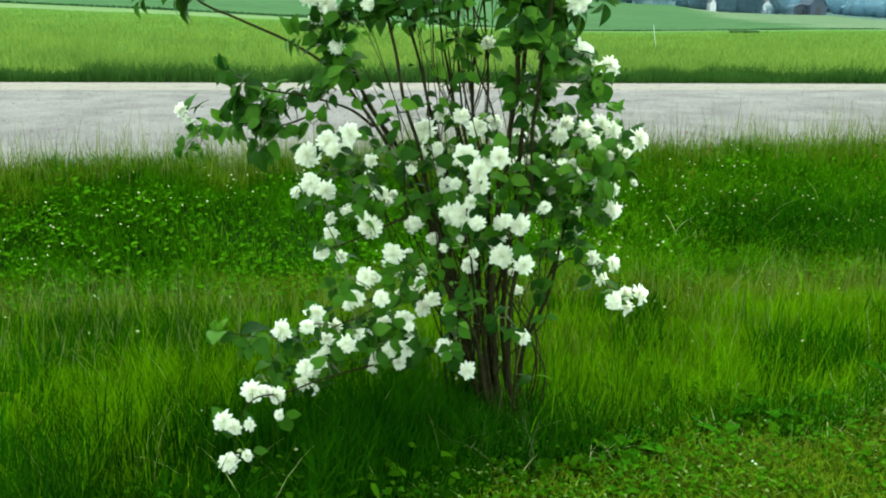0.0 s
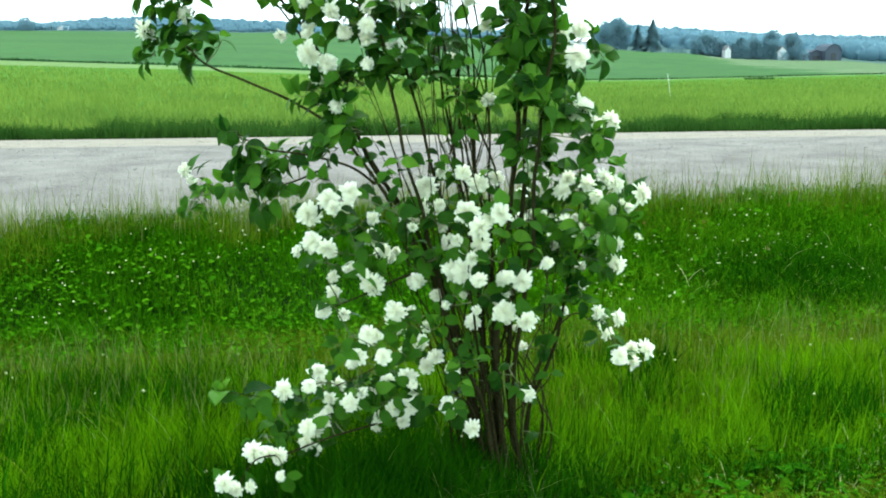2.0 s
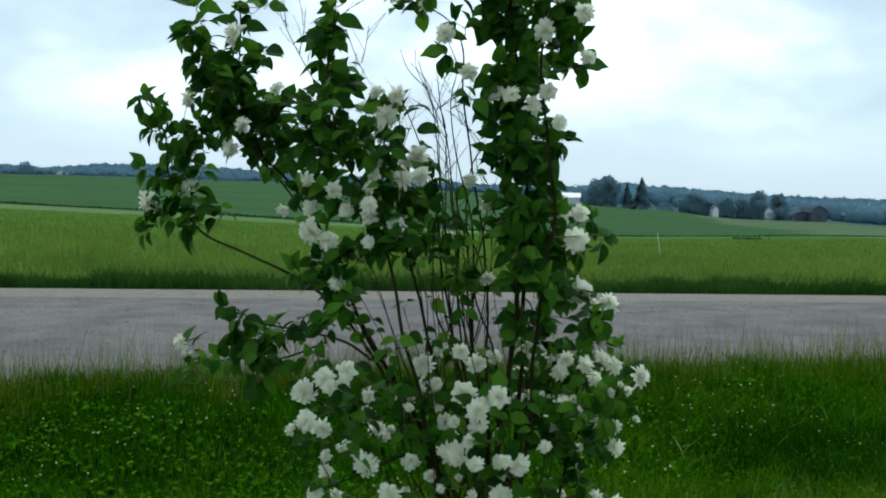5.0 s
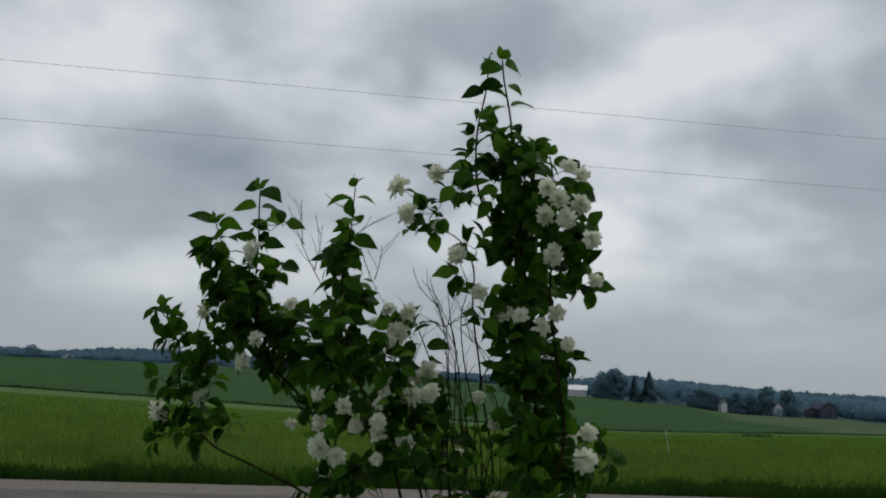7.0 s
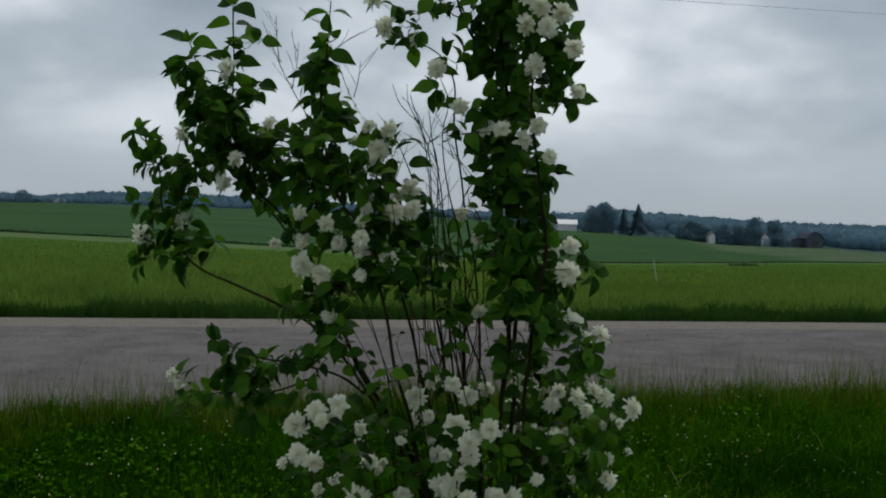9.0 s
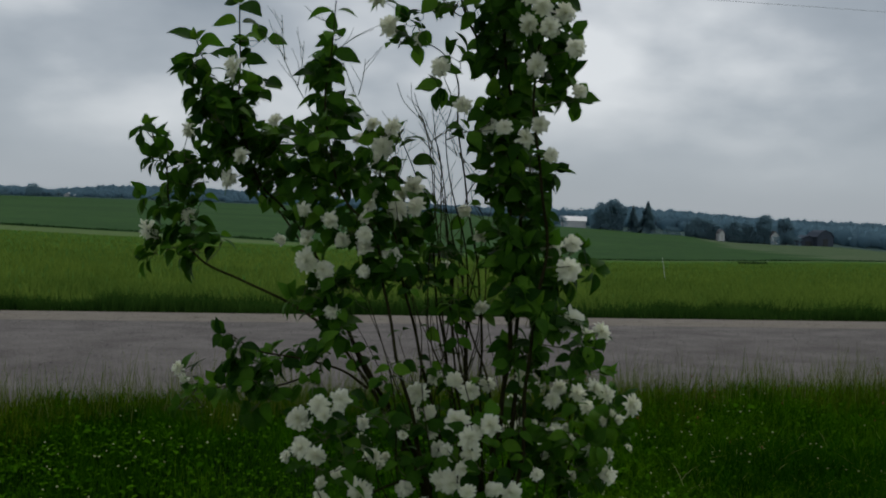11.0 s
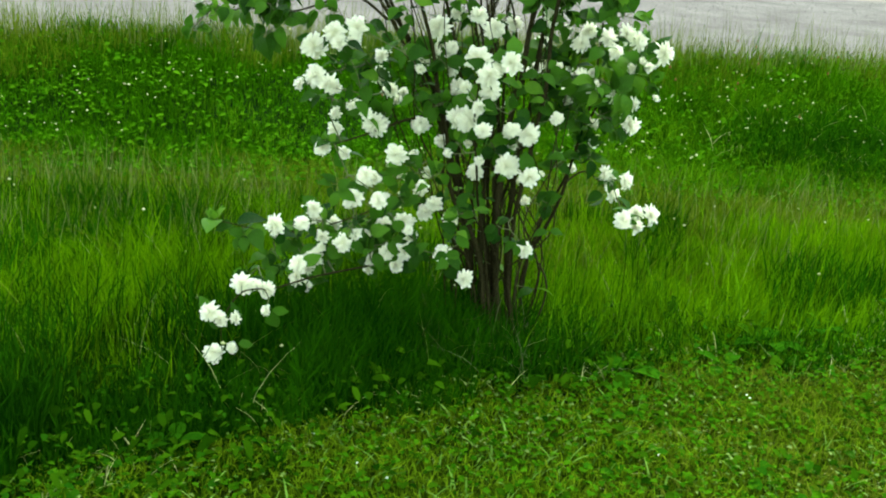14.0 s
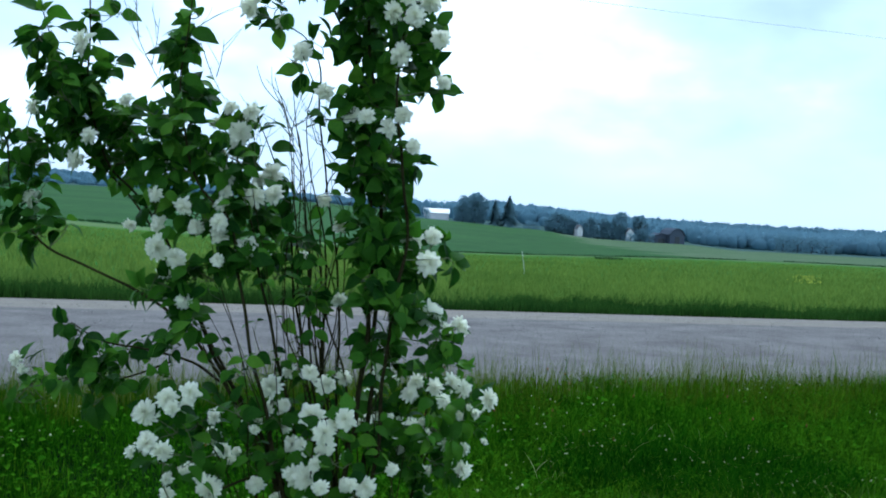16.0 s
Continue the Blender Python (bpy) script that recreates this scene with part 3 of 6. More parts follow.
leaflets("edge_dock", x, y, rng.uniform(0.0, 0.10, len(x)), 0.028, M_DOCK, "dark dock and plantain leaves crowding the lawn edge", flat=1.6)
x, y = scatter(260, -3, 4, 1.4, 5, lambda x, y, v: (mown(x, y) < 0.10) & (mown(x, y) > -0.45) & (tufts(x + 3, y, 1.3) > 0.4))
leaflets("edge_broad_leaves", x, y, rng.uniform(0.02, 0.09, len(x)), 0.046, M_DOCK, "large dock and plantain leaves at the lawn edge", flat=0.9)
x, y = scatter(3800, 0.0, 4, 1.8, 5, lambda x, y, v: (mown(x, y) < 0.05) & (mown(x, y) > -0.10 - rng.exponential(0.16, len(x))) & (tufts(x + 1, y, 1.7) > 0.4))
blades("edge_tufts", x, y, 0.12, 0.0048, 0.6, M_LUSH_SHADE, "dark grass tufts along the lawn edge")
x, y = scatter(28000, -3.2, 0.2, 1.0, 3.2, lambda x, y, v: (mown(x, y) < 0.10 + 0.10 * tufts(x + 2, y, 1.5)) & (mown(x, y) > -0.30 - rng.exponential(0.16, len(x))) & (tufts(x, y, 1.3) > 0.3))
blades("edge_grass", x, y, np.where((np.abs(x + 0.58) < 0.28) & (y < 2.74), 0.13, 0.29) * np.clip(0.25 - 1.5 * mown(x, y), 0.25, 1), 0.0056, 0.35, M_LUSH_SHADE, "lush dark grass standing along the lawn edge")
x, y = scatter(700, -3.2, 1.6, 1.6, 3.4, lambda x, y, v: (mown(x, y) < 0.12) & (mown(x, y) > -0.45) & (tufts(x, y, 1.7) > 0.35))
leaflets("edge_weeds", x, y, rng.uniform(0.0, 0.07, len(x)), 0.022, M_WEED, "broad weed leaves along the lawn edge", flat=0.8)
# Dark blades mixed in, denser towards the left end.
x, y = scatter(16000, -3.4, -0.4, 1.6, 4.2, lambda x, y, v: (mown(x, y) < -0.1) & (v < 4.2) & (rng.uniform(0, 1, len(x)) < np.clip(0.9 * (-0.45 - x), 0, 1)) & (tufts(x + 2, y, 1.1) > 0.3))
blades("lush_strip_grass", x, y, 0.20, 0.0048, 0.4, M_LUSH_SHADE, "dark grass mixed through the unmown strip, denser to the left")
# Dark blades put the shrub's shade into the colour of the ground cover.
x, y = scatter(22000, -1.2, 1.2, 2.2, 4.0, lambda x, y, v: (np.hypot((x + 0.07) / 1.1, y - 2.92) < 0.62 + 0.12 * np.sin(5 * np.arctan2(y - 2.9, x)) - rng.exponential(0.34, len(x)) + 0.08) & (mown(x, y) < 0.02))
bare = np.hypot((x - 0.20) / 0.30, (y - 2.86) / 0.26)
blades("shade_grass", x, y, np.clip(0.35 + 0.65 * bare, 0.35, 1.0) * rng.uniform(0.6, 1.25, len(x)) * (0.19 - 0.14 * np.clip(np.hypot((x + 0.07) / 1.1, y - 2.92), 0, 0.75)) * np.clip(0.2 - 1.3 * mown(x, y), 0.2, 1), 0.0052, 0.6, M_LUSH_SHADE, "dense grass under the shrub, coloured dark as its shade")
x, y = scatter(90, -0.1, 0.6, 2.75, 3.2, lambda x, y, v: np.hypot((x - 0.22) / 0.30, (y - 2.98) / 0.2) < 1)
blades("dead_stalks", x, y, 0.24, 0.0024, 0.8, M_TWIG, "dead stalks and twigs round the foot of the shrub", "stalks")
x, y = scatter(260, 0.3, 1.6, 2.4, 3.6, lambda x, y, v: (mown(x, y) < -0.05) & (tufts(x + 2, y + 1, 1.5) > 0.3))
blades("long_light_blades", x, y, 0.27, 0.0036, 0.45, M_SOFT, "long light grass blades standing beside the shrub")
x, y = scatter(45, -0.8, 0.7, 2.4, 3.2, lambda x, y, v: (np.hypot((x + 0.05) / 1.1, y - 2.85) < 0.6) & (mown(x, y) < 0))
blades("dry_wisps", x, y, 0.22, 0.0016, 1.0, M_STRAW, "dry grass wisps hanging under the shrub")
x, y = scatter(45000, -6, 7, 3.2, 7, lambda x, y, v: (v > 3.4 + 0.8 * rng.uniform(0, 1, len(x)) ** 2) & (v < 5.5))
blades("ripening_grass", x, y, 0.10 + 0.09 * tufts(x, y, 1.5), 0.0052, 0.6, M_DRYISH, "yellowish ripening grass in the shallow ditch")
x, y = scatter(5000, -5, 6, 1.6, 6, lambda x, y, v: (mown(x, y) < -0.1) & (v < 5))
leaflets("strip_weeds", x, y, rng.uniform(0.0, 0.07, len(x)), 0.024, M_CLOVER_LEAF, "broad weed leaves among the unmown grass")
x, y = scatter(380, -5, 6, 1.8, 6, lambda x, y, v: (mown(x, y) < -0.25) & (v < 4.8))
blades("seed_stalks", x, y, 0.30, 0.0012, 0.6, M_STRAW, "thin pale seed stalks standing over the grass")

x, y = scatter(1900, -0.3, 0.8, 2.7, 3.4, lambda x, y, v: np.hypot((x - 0.22) / 0.34, (y - 3.04) / 0.22) < 1)
blades("base_grass", x, y, 0.20, 0.0042, 0.4, M_LUSH_SHADE, "tall grass growing up between the shrub stems")

x, y = scatter(11000, -5, 6, 2.2, 6, lambda x, y, v: tall_zone(x, y, v) & (mown(x, y) < -0.2) & (tufts(x + 2, y, 0.9) > 0.5))
blades("dark_grass", x, y, 0.21, 0.0056, 0.35, M_LUSH_SHADE, "darker green grass clumps in the unmown strip")
x, y = scatter(2600, -6, 7, 2.8, 7, lambda x, y, v: (rng.uniform(0, 1, len(x)) < np.where(x > 0.4, 0.4, 1.0)) & (v > 3.5) & (v < 5.0) & (mown(x, y) < -0.5) & (tufts(x, y + 1, 0.8) > 0.4))
blades("grass_heads", x, y, 0.29, 0.0026, 0.25, M_HEAD, "tan ripening grass heads over the ditch")

# bank below the road, with broad weeds in clumps and a few longer tufts
x, y = scatter(1500, -8, 10, 4.8, 10, lambda x, y, v: (v > 5.4) & (v < 6.9) & (tufts(x, y, 0.8) > 0.5))
leaflets("bank_weeds", x, y, rng.uniform(0.03, 0.15, len(x)), 0.050, M_CLOVER_LEAF, "clumps of broad-leaved weeds on the road bank", flat=0.7)
x, y = scatter(6500, -8, 10, 4.5, 11, lambda x, y, v: (v > 5.0) & (v < 7.4) & (tufts(x + 5, y, 1.3) > np.where(x > 0.8, 0.3, 0.78)))
blades("bank_tufts", x, y, 0.19 + 0.04 * (x > 0.8), 0.0044, 0.6, M_SOFT, "longer fresh grass tufts on the road bank")
x, y = scatter(115000, -8, 10, 4.5, 11, lambda x, y, v: (v > 5.1) & (v < road_edge(x, y) + 0.05))
blades("bank_grass", x, y, 0.06 + 0.19 * tufts(x, y, 0.9) * tufts(x + 3, y, 2.2) ** 0.5, 0.0062, 0.65, M_BANK, "dense dark green grass on the road bank")
x, y = scatter(5500, 0.4, 7, 4.8, 9.5, lambda x, y, v: (v > 5.2) & (v < road_edge(x, y) - 0.1) & (rng.uniform(0, 1, len(x)) < 0.25 + 0.75 * tufts(x + 7, y, 1.6)))
leaflets("bank_herbs", x, y, rng.uniform(0.04, 0.17, len(x)), 0.024, M_CLOVER_LEAF, "fine soft herbs growing through the bank grass", flat=1.2)
x, y = scatter(26000, 0.3, 7, 4.8, 9.5, lambda x, y, v: (v > 5.0) & (v < road_edge(x, y)))
blades("bank_soft_grass", x, y, 0.11 + 0.13 * tufts(x, y, 1.4), 0.0040, 0.55, M_SOFT, "fine soft grass on the road bank")
x, y = scatter(14000, -8, 10, 5.5, 12, lambda x, y, v: (v > road_edge(x, y) - 0.9 * tufts(x + 1, y, 0.7)) & (v < road_edge(x, y) + 0.1))
blades("verge_light_grass", x, y, 0.21, 0.0046, 0.45, M_DRYISH, "lighter thin grass at the top of the bank")
x, y = scatter(20000, -8, 10, 4.5, 11, lambda x, y, v: (v > 4.7) & (v < 7.1) & (tufts(x, y, 1.1) < rng.uniform(0.35, 1.0, len(x))))
leaflets("bank_clover", x, y, rng.uniform(0.02, 0.14, len(x)), 0.030, M_CLOVER_LEAF, "clover and broad weeds on the road bank")
x, y = scatter(14000, -8, 10, 6, 12, lambda x, y, v: (v > road_edge(x, y) - 0.55) & (v < road_edge(x, y) + 0.22 * tufts(x, y, 2.0)))
blades("verge_grass", x, y, 0.06 + 0.12 * tufts(x, y, 1.3), 0.0060, 0.5, M_BANK, "grass along the near road edge")
x, y = scatter(3600, -8, 10, 6, 12, lambda x, y, v: (v > road_edge(x, y) - 0.35) & (v < road_edge(x, y) + 0.5 * tufts(x, y, 1.0) + 0.1))
blades("verge_heads", x, y, 0.40, 0.0034, 0.2, M_HEAD, "tan seed heads standing along the road edge")
x, y = scatter(5000, -8, 10, 6, 12, lambda x, y, v: (v > road_edge(x, y) - 0.35) & (v < road_edge(x, y) + 0.6 * tufts(x, y, 1.0) + 0.1))
blades("verge_stalks", x, y, 0.28, 0.0028, 0.25, M_DRYISH, "thin dry stalks along the road edge")
x, y = scatter(170, -8, 10, 6, 12, lambda x, y, v: (v > road_edge(x, y) - 0.3) & (v < road_edge(x, y) + 0.35) & (tufts(x, y, 1.2) > 0.5))
blades("verge_weeds", x, y, 0.36, 0.0040, 0.22, M_BANK, "taller thin weed stems along the road edge", "weeds")
x, y = scatter(45000, -14, 16, -3, 12, lambda x, y, v: (mown(x, y) < 0) & (v < road_edge(x, y)) & ((x < -0.6 * y - 0.7) | (x > 0.76 * y + 0.7)), False)
blades("outer_grass", x, y, 0.20, 0.030, 0.6, M_BANK, "unmown grass and bank to either side")

x, y = scatter(7000, 1.2, 4.5, 5.2, 8.2, lambda x, y, v: np.hypot((x - 2.7) / 1.1, (y - 6.35) / 0.65) < 1 - rng.exponential(0.2, len(x)))
blades("bank_lush_tufts", x, y, 0.27, 0.0060, 0.7, M_LUSH_SHADE, "dark lush grass tufts in the bank")
x, y = scatter(170, 1.2, 4.5, 5.2, 8.2, lambda x, y, v: np.hypot((x - 2.7) / 1.2, (y - 6.35) / 0.7) < 1)
blades("bank_pale_blades", x, y, 0.24, 0.0058, 1.0, M_STRAW, "pale arching blades over the dark tufts")

# beyond the road
x, y = scatter(60000, -16, 22, 13, 24, lambda x, y, v: (v > 14.55) & (v < 15.2 + rng.exponential(0.9, len(x))))
blades("far_verge_grass", x, y, 0.12 + 0.34 * tufts(x, y, 0.45) * tufts(x + 4, y, 1.1), 0.012, 0.4, M_FAR_VERGE, "tall dark grass along the far side of the road")
x, y = scatter(105000, -44, 62, 15, 92, lambda x, y, v: (v > 15.4 + 1.2 * rng.uniform(0, 1, len(x))) & (y < 79 + 13 * (x > 5)) & (rng.uniform(0, 1, len(x)) < (19 / np.maximum(v, 17)) ** 1.9))
blades("hay_grass", x, y, (0.20 + 0.16 * tufts(x, y, 0.5)) * np.clip(1.25 - y / 95, 0.35, 1), 0.014 + 0.0005 * y, 0.5, M_HAY, "light green standing hay grass")
x, y = scatter(9000, -70, 80, 105, 114, lambda x, y, v: (np.abs(y - MARGIN + 1.2 * np.sin(0.09 * x)) < 0.7) & ((x < 0) | (np.sin(0.21 * x) + np.sin(0.083 * x + 1) > -1.7)))
blades("field_margin_weeds", x, y, (0.10 + 0.14 * tufts(x, y, 0.2)) * np.where(x < 0, 1.5, 1), 0.10, 0.5, M_WEED_DARK, "dark line of weeds along the field margin", "weeds")
x, y = 26.2 + rng.normal(0, 0.55, 260), 86.5 + rng.normal(0, 0.8, 260)
blades("weed_patch", x, y, 0.24, 0.07, 0.6, M_WEED_DARK, "dark patch of rough weeds in the field", "weeds")



# white clover heads on the bank, fallen petals on the lawn, loose stones on the road
def specks(name, p, size, material, label, category, squash=0.8):
    """Small rounded lumps of eight faces each."""
    n = len(p)
    s = size * rng.uniform(0.6, 1.4, n)
    base = np.array([(1, 0, 0), (0, 1, 0), (-1, 0, 0), (0, -1, 0), (0, 0, squash), (0, 0, -squash)])
    co = p[:, None, :] + base[None] * s[:, None, None] * rng.uniform(0.75, 1.25, (n, 6, 1))
    b = np.arange(n)[:, None] * 6
    f = [[0, 1, 4], [1, 2, 4], [2, 3, 4], [3, 0, 4], [1, 0, 5], [2, 1, 5], [3, 2, 5], [0, 3, 5]]
    tri = np.stack([b + k for k in f], 1).reshape(-1, 3)
    return triangles(name, co.reshape(-1, 3), tri, material, "stuff", label, category)


def patchy(x, y):
    return np.sin(1.9 * x + 0.7) * np.sin(2.3 * y + 1.1) + 0.5 * np.sin(4.3 * x - 1.7 * y) > -0.15


x, y = scatter(430, -6, 8, 4.5, 10, lambda x, y, v: (v > 5.3) & (v < 7.2) & patchy(x, y) & (tufts(x + 1, y, 1.2) > 0.5))
specks("clover_flowers", np.stack([x, y, land(x, y) + rng.uniform(0.12, 0.22, len(x))], 1), 0.0070, M_CLOVER,
       "small white clover flower heads in the bank", "flowers")
x, y = scatter(46, -2, 8, 5.5, 10, lambda x, y, v: (v > 5.9) & (v < 7.3) & (tufts(x + 1, y + 2, 0.7) > 0.55))
specks("sorrel_heads", np.stack([x, y, land(x, y) + rng.uniform(0.18, 0.28, len(x))], 1), 0.0065, M_SORREL,
       "rust red sorrel heads scattered in the bank", "flowers", 1.8)
x, y = 16.4 + rng.normal(0, 0.16, 70), 32.2 + rng.normal(0, 0.3, 70)
specks("yellow_flowers", np.stack([x, y, land(x, y) + rng.uniform(0.18, 0.42, len(x))], 1), 0.022, M_YELLOW,
       "patch of yellow flowering weeds in the hay", "flowers")
x, y = scatter(60, -4, 4, 2.2, 5, lambda x, y, v: (mown(x, y) < -0.2) & (v < 4.9))
specks("grass_flowers", np.stack([x, y, land(x, y) + rng.uniform(0.1, 0.22, len(x))], 1), 0.006, M_CLOVER,
       "few small white flowers in the grass", "flowers")
x, y = scatter(34, -1.2, 1.6, 1.3, 3.2, lambda x, y, v: (mown(x, y) > -0.25) & (np.hypot(x - 0.3, y - 2.5) < rng.uniform(0.2, 1.5, len(x))))
leaflets("fallen_petals", x, y, rng.uniform(0.02, 0.05, len(x)), 0.011, M_PETAL, "fallen white petals lying on the mown lawn", "petals", 0.3)
u, v = rng.uniform(-14, 18, 9000), rng.uniform(ROAD_NEAR, ROAD_FAR, 9000)
x, y = u * math.cos(SKEW) - v * math.sin(SKEW), u * math.sin(SKEW) + v * math.cos(SKEW)
specks("road_stones", np.stack([x, y, np.interp(v, PROFILE_V, PROFILE_Z) + 0.012], 1), 0.010, M_STONE, "loose pale stones on the gravel road", "stones", 0.6)

# ---- the flowering shrub ----
shrub = thing("mock_orange_shrub", (0.21, 3.2, -0.02), "tall mock orange shrub with double white blossoms in unmown grass", "shrub")
shrub_inv = shrub.matrix_basis.inverted()
STEM_LINES, TWIG_CO, TWIG_TRI = [], [], []
rnd = random.Random(11)


def place_part(ob):
    ob.parent = shrub
    ob.matrix_parent_inverse = shrub_inv
    return ob


def stem(r0, r1, *points):
    line = smooth_line([Vector(p) for p in points], 6)
    r0, r1 = 0.66 * r0, 0.6 * r1
    phase = rnd.uniform(0, 6)
    sway = 0.004 + 0.25 * r0
    line = [q + Vector((sway * math.sin(8 * q.z + phase) + 0.5 * sway * math.sin(23 * q.z + 2 * phase), sway * math.cos(7 * q.z + phase), 0)) * min(1, 2 * abs(q.z)) for q in line]
    co, tri = tube(line, r0, r1, 7)
    place_part(triangles("stem", co, tri, M_BARK))
    STEM_LINES.append(line)


def twig(a, b, r0=0.0022, r1=0.0013, sag=0.12, store=True, bow=0.12):
    mid = (a + b) / 2 + Vector((rnd.uniform(-1, 1), rnd.uniform(-1, 1), -sag)) * bow * (b - a).length
    co, tri = tube(smooth_line([a, mid, b], 4), r0, r1, 4)
    if store:
        k = len(TWIG_CO)
        TWIG_CO.extend(co)
        TWIG_TRI.extend((i + k, j + k, l + k) for i, j, l in tri)


def nearest_stem(p):
    """The stem point that a side twig to p would spring from: near, and rather below it."""
    best = None
    for line in STEM_LINES:
        for q in line[3:]:
            d = math.hypot(q.x - p.x, 0.55 * (q.y - p.y), q.z - p.z) + max(0.0, q.z - p.z + 0.02) * 0.35
            if best is None or d < best[0]:
                best = (d, q)
    return best[1]


stem(0.011, 0.004, (0.16, 3.20, -0.04), (0.14, 3.20, 0.33), (0.05, 3.20, 0.59), (-0.06, 3.25, 0.80), (-0.17, 3.30, 0.99), (-0.28, 3.35, 1.12), (-0.43, 3.40, 1.21), (-0.60, 3.45, 1.28), (-0.76, 3.50, 1.35), (-0.86, 3.50, 1.50), (-0.87, 3.50, 1.65), (-0.93, 3.50, 1.79))
stem(0.013, 0.004, (0.19, 3.15, -0.02), (0.15, 3.15, 0.31), (0.10, 3.15, 0.49), (0.03, 3.20, 0.70), (-0.08, 3.20, 0.91), (-0.18, 3.20, 1.06), (-0.28, 3.25, 1.25), (-0.35, 3.25, 1.39), (-0.44, 3.30, 1.52), (-0.53, 3.30, 1.62), (-0.58, 3.25, 1.83), (-0.59, 3.20, 2.15))
stem(0.01, 0.003, (0.17, 3.25, -0.06), (0.13, 3.25, 0.28), (0.01, 3.30, 0.68), (-0.14, 3.35, 0.95), (-0.22, 3.35, 1.10), (-0.31, 3.35, 1.30), (-0.46, 3.35, 1.51), (-0.62, 3.30, 1.69), (-0.69, 3.30, 1.90), (-0.74, 3.30, 2.05))
stem(0.012, 0.003, (0.22, 3.10, 0.01), (0.18, 3.10, 0.29), (0.08, 3.10, 0.47), (0.04, 3.10, 0.65), (-0.01, 3.10, 0.90), (-0.06, 3.10, 1.08), (-0.11, 3.10, 1.28), (-0.15, 3.10, 1.45), (-0.24, 3.10, 1.56), (-0.29, 3.10, 1.76), (-0.29, 3.10, 1.96), (-0.28, 3.10, 2.15))
stem(0.011, 0.004, (0.21, 3.20, -0.04), (0.19, 3.20, 0.25), (0.14, 3.20, 0.55), (0.07, 3.20, 0.84), (0.02, 3.20, 1.04), (-0.05, 3.20, 1.27), (-0.09, 3.20, 1.44), (-0.13, 3.20, 1.56), (-0.13, 3.20, 1.75))
stem(0.009, 0.003, (0.26, 3.30, -0.08), (0.21, 3.30, 0.26), (0.16, 3.30, 0.68), (0.10, 3.30, 1.01), (0.05, 3.30, 1.24), (0.02, 3.30, 1.47), (-0.01, 3.30, 1.60), (-0.08, 3.30, 1.78))
stem(0.008, 0.002, (0.24, 3.25, -0.06), (0.20, 3.25, 0.27), (0.15, 3.25, 0.78), (0.11, 3.20, 1.06), (0.10, 3.20, 1.31), (0.04, 3.20, 1.71), (0.02, 3.20, 1.85))
stem(0.009, 0.002, (0.25, 3.20, -0.03), (0.22, 3.20, 0.33), (0.19, 3.20, 0.79), (0.15, 3.20, 1.06), (0.14, 3.20, 1.35), (0.07, 3.20, 1.71), (0.09, 3.20, 1.87))
stem(0.008, 0.003, (0.26, 3.30, -0.08), (0.23, 3.30, 0.30), (0.21, 3.30, 0.83), (0.20, 3.30, 1.08), (0.18, 3.30, 1.31), (0.11, 3.25, 1.78), (0.09, 3.20, 1.94), (0.03, 3.20, 2.03), (-0.13, 3.20, 2.09))
stem(0.007, 0.003, (0.24, 3.35, -0.10), (0.24, 3.35, 0.36), (0.18, 3.35, 0.82), (0.14, 3.35, 1.11), (0.13, 3.35, 1.36), (0.14, 3.35, 1.57), (0.19, 3.35, 1.65))
stem(0.016, 0.004, (0.27, 3.15, -0.01), (0.23, 3.15, 0.27), (0.23, 3.15, 0.60), (0.25, 3.15, 0.89), (0.28, 3.15, 1.15), (0.28, 3.10, 1.40), (0.26, 3.10, 1.56), (0.23, 3.10, 1.78), (0.19, 3.10, 1.98), (0.10, 3.10, 2.17), (0.09, 3.10, 2.35), (0.11, 3.10, 2.54))
stem(0.014, 0.004, (0.31, 3.20, -0.03), (0.27, 3.20, 0.25), (0.27, 3.20, 0.59), (0.30, 3.20, 0.91), (0.31, 3.20, 1.18), (0.30, 3.20, 1.42), (0.29, 3.15, 1.58), (0.27, 3.10, 1.81), (0.23, 3.05, 2.05), (0.19, 3.05, 2.29), (0.17, 3.05, 2.46), (0.16, 3.05, 2.56))
stem(0.012, 0.004, (0.31, 3.10, 0.02), (0.27, 3.10, 0.29), (0.31, 3.05, 0.73), (0.32, 3.05, 1.02), (0.35, 3.00, 1.27), (0.37, 3.00, 1.46), (0.33, 2.95, 1.64), (0.31, 2.95, 1.87), (0.33, 2.95, 2.07), (0.30, 2.95, 2.24))
stem(0.012, 0.004, (0.33, 3.25, -0.05), (0.33, 3.25, 0.20), (0.39, 3.25, 0.37), (0.43, 3.25, 0.52), (0.47, 3.25, 0.69), (0.49, 3.25, 0.87), (0.48, 3.25, 1.01))
stem(0.009, 0.003, (0.33, 3.30, -0.07), (0.35, 3.30, 0.26), (0.42, 3.30, 0.49), (0.50, 3.30, 0.73), (0.57, 3.30, 0.86), (0.68, 3.30, 0.93))
stem(0.005, 0.002, (0.42, 3.30, 0.47), (0.50, 3.35, 0.52), (0.58, 3.35, 0.47), (0.64, 3.35, 0.42), (0.72, 3.35, 0.40))
stem(0.007, 0.002, (0.21, 3.10, 0.01), (0.13, 3.10, 0.29), (0.01, 3.05, 0.28), (-0.14, 2.98, 0.27), (-0.29, 2.85, 0.27), (-0.39, 2.76, 0.26), (-0.47, 2.68, 0.27), (-0.51, 2.63, 0.20), (-0.51, 2.62, 0.11))
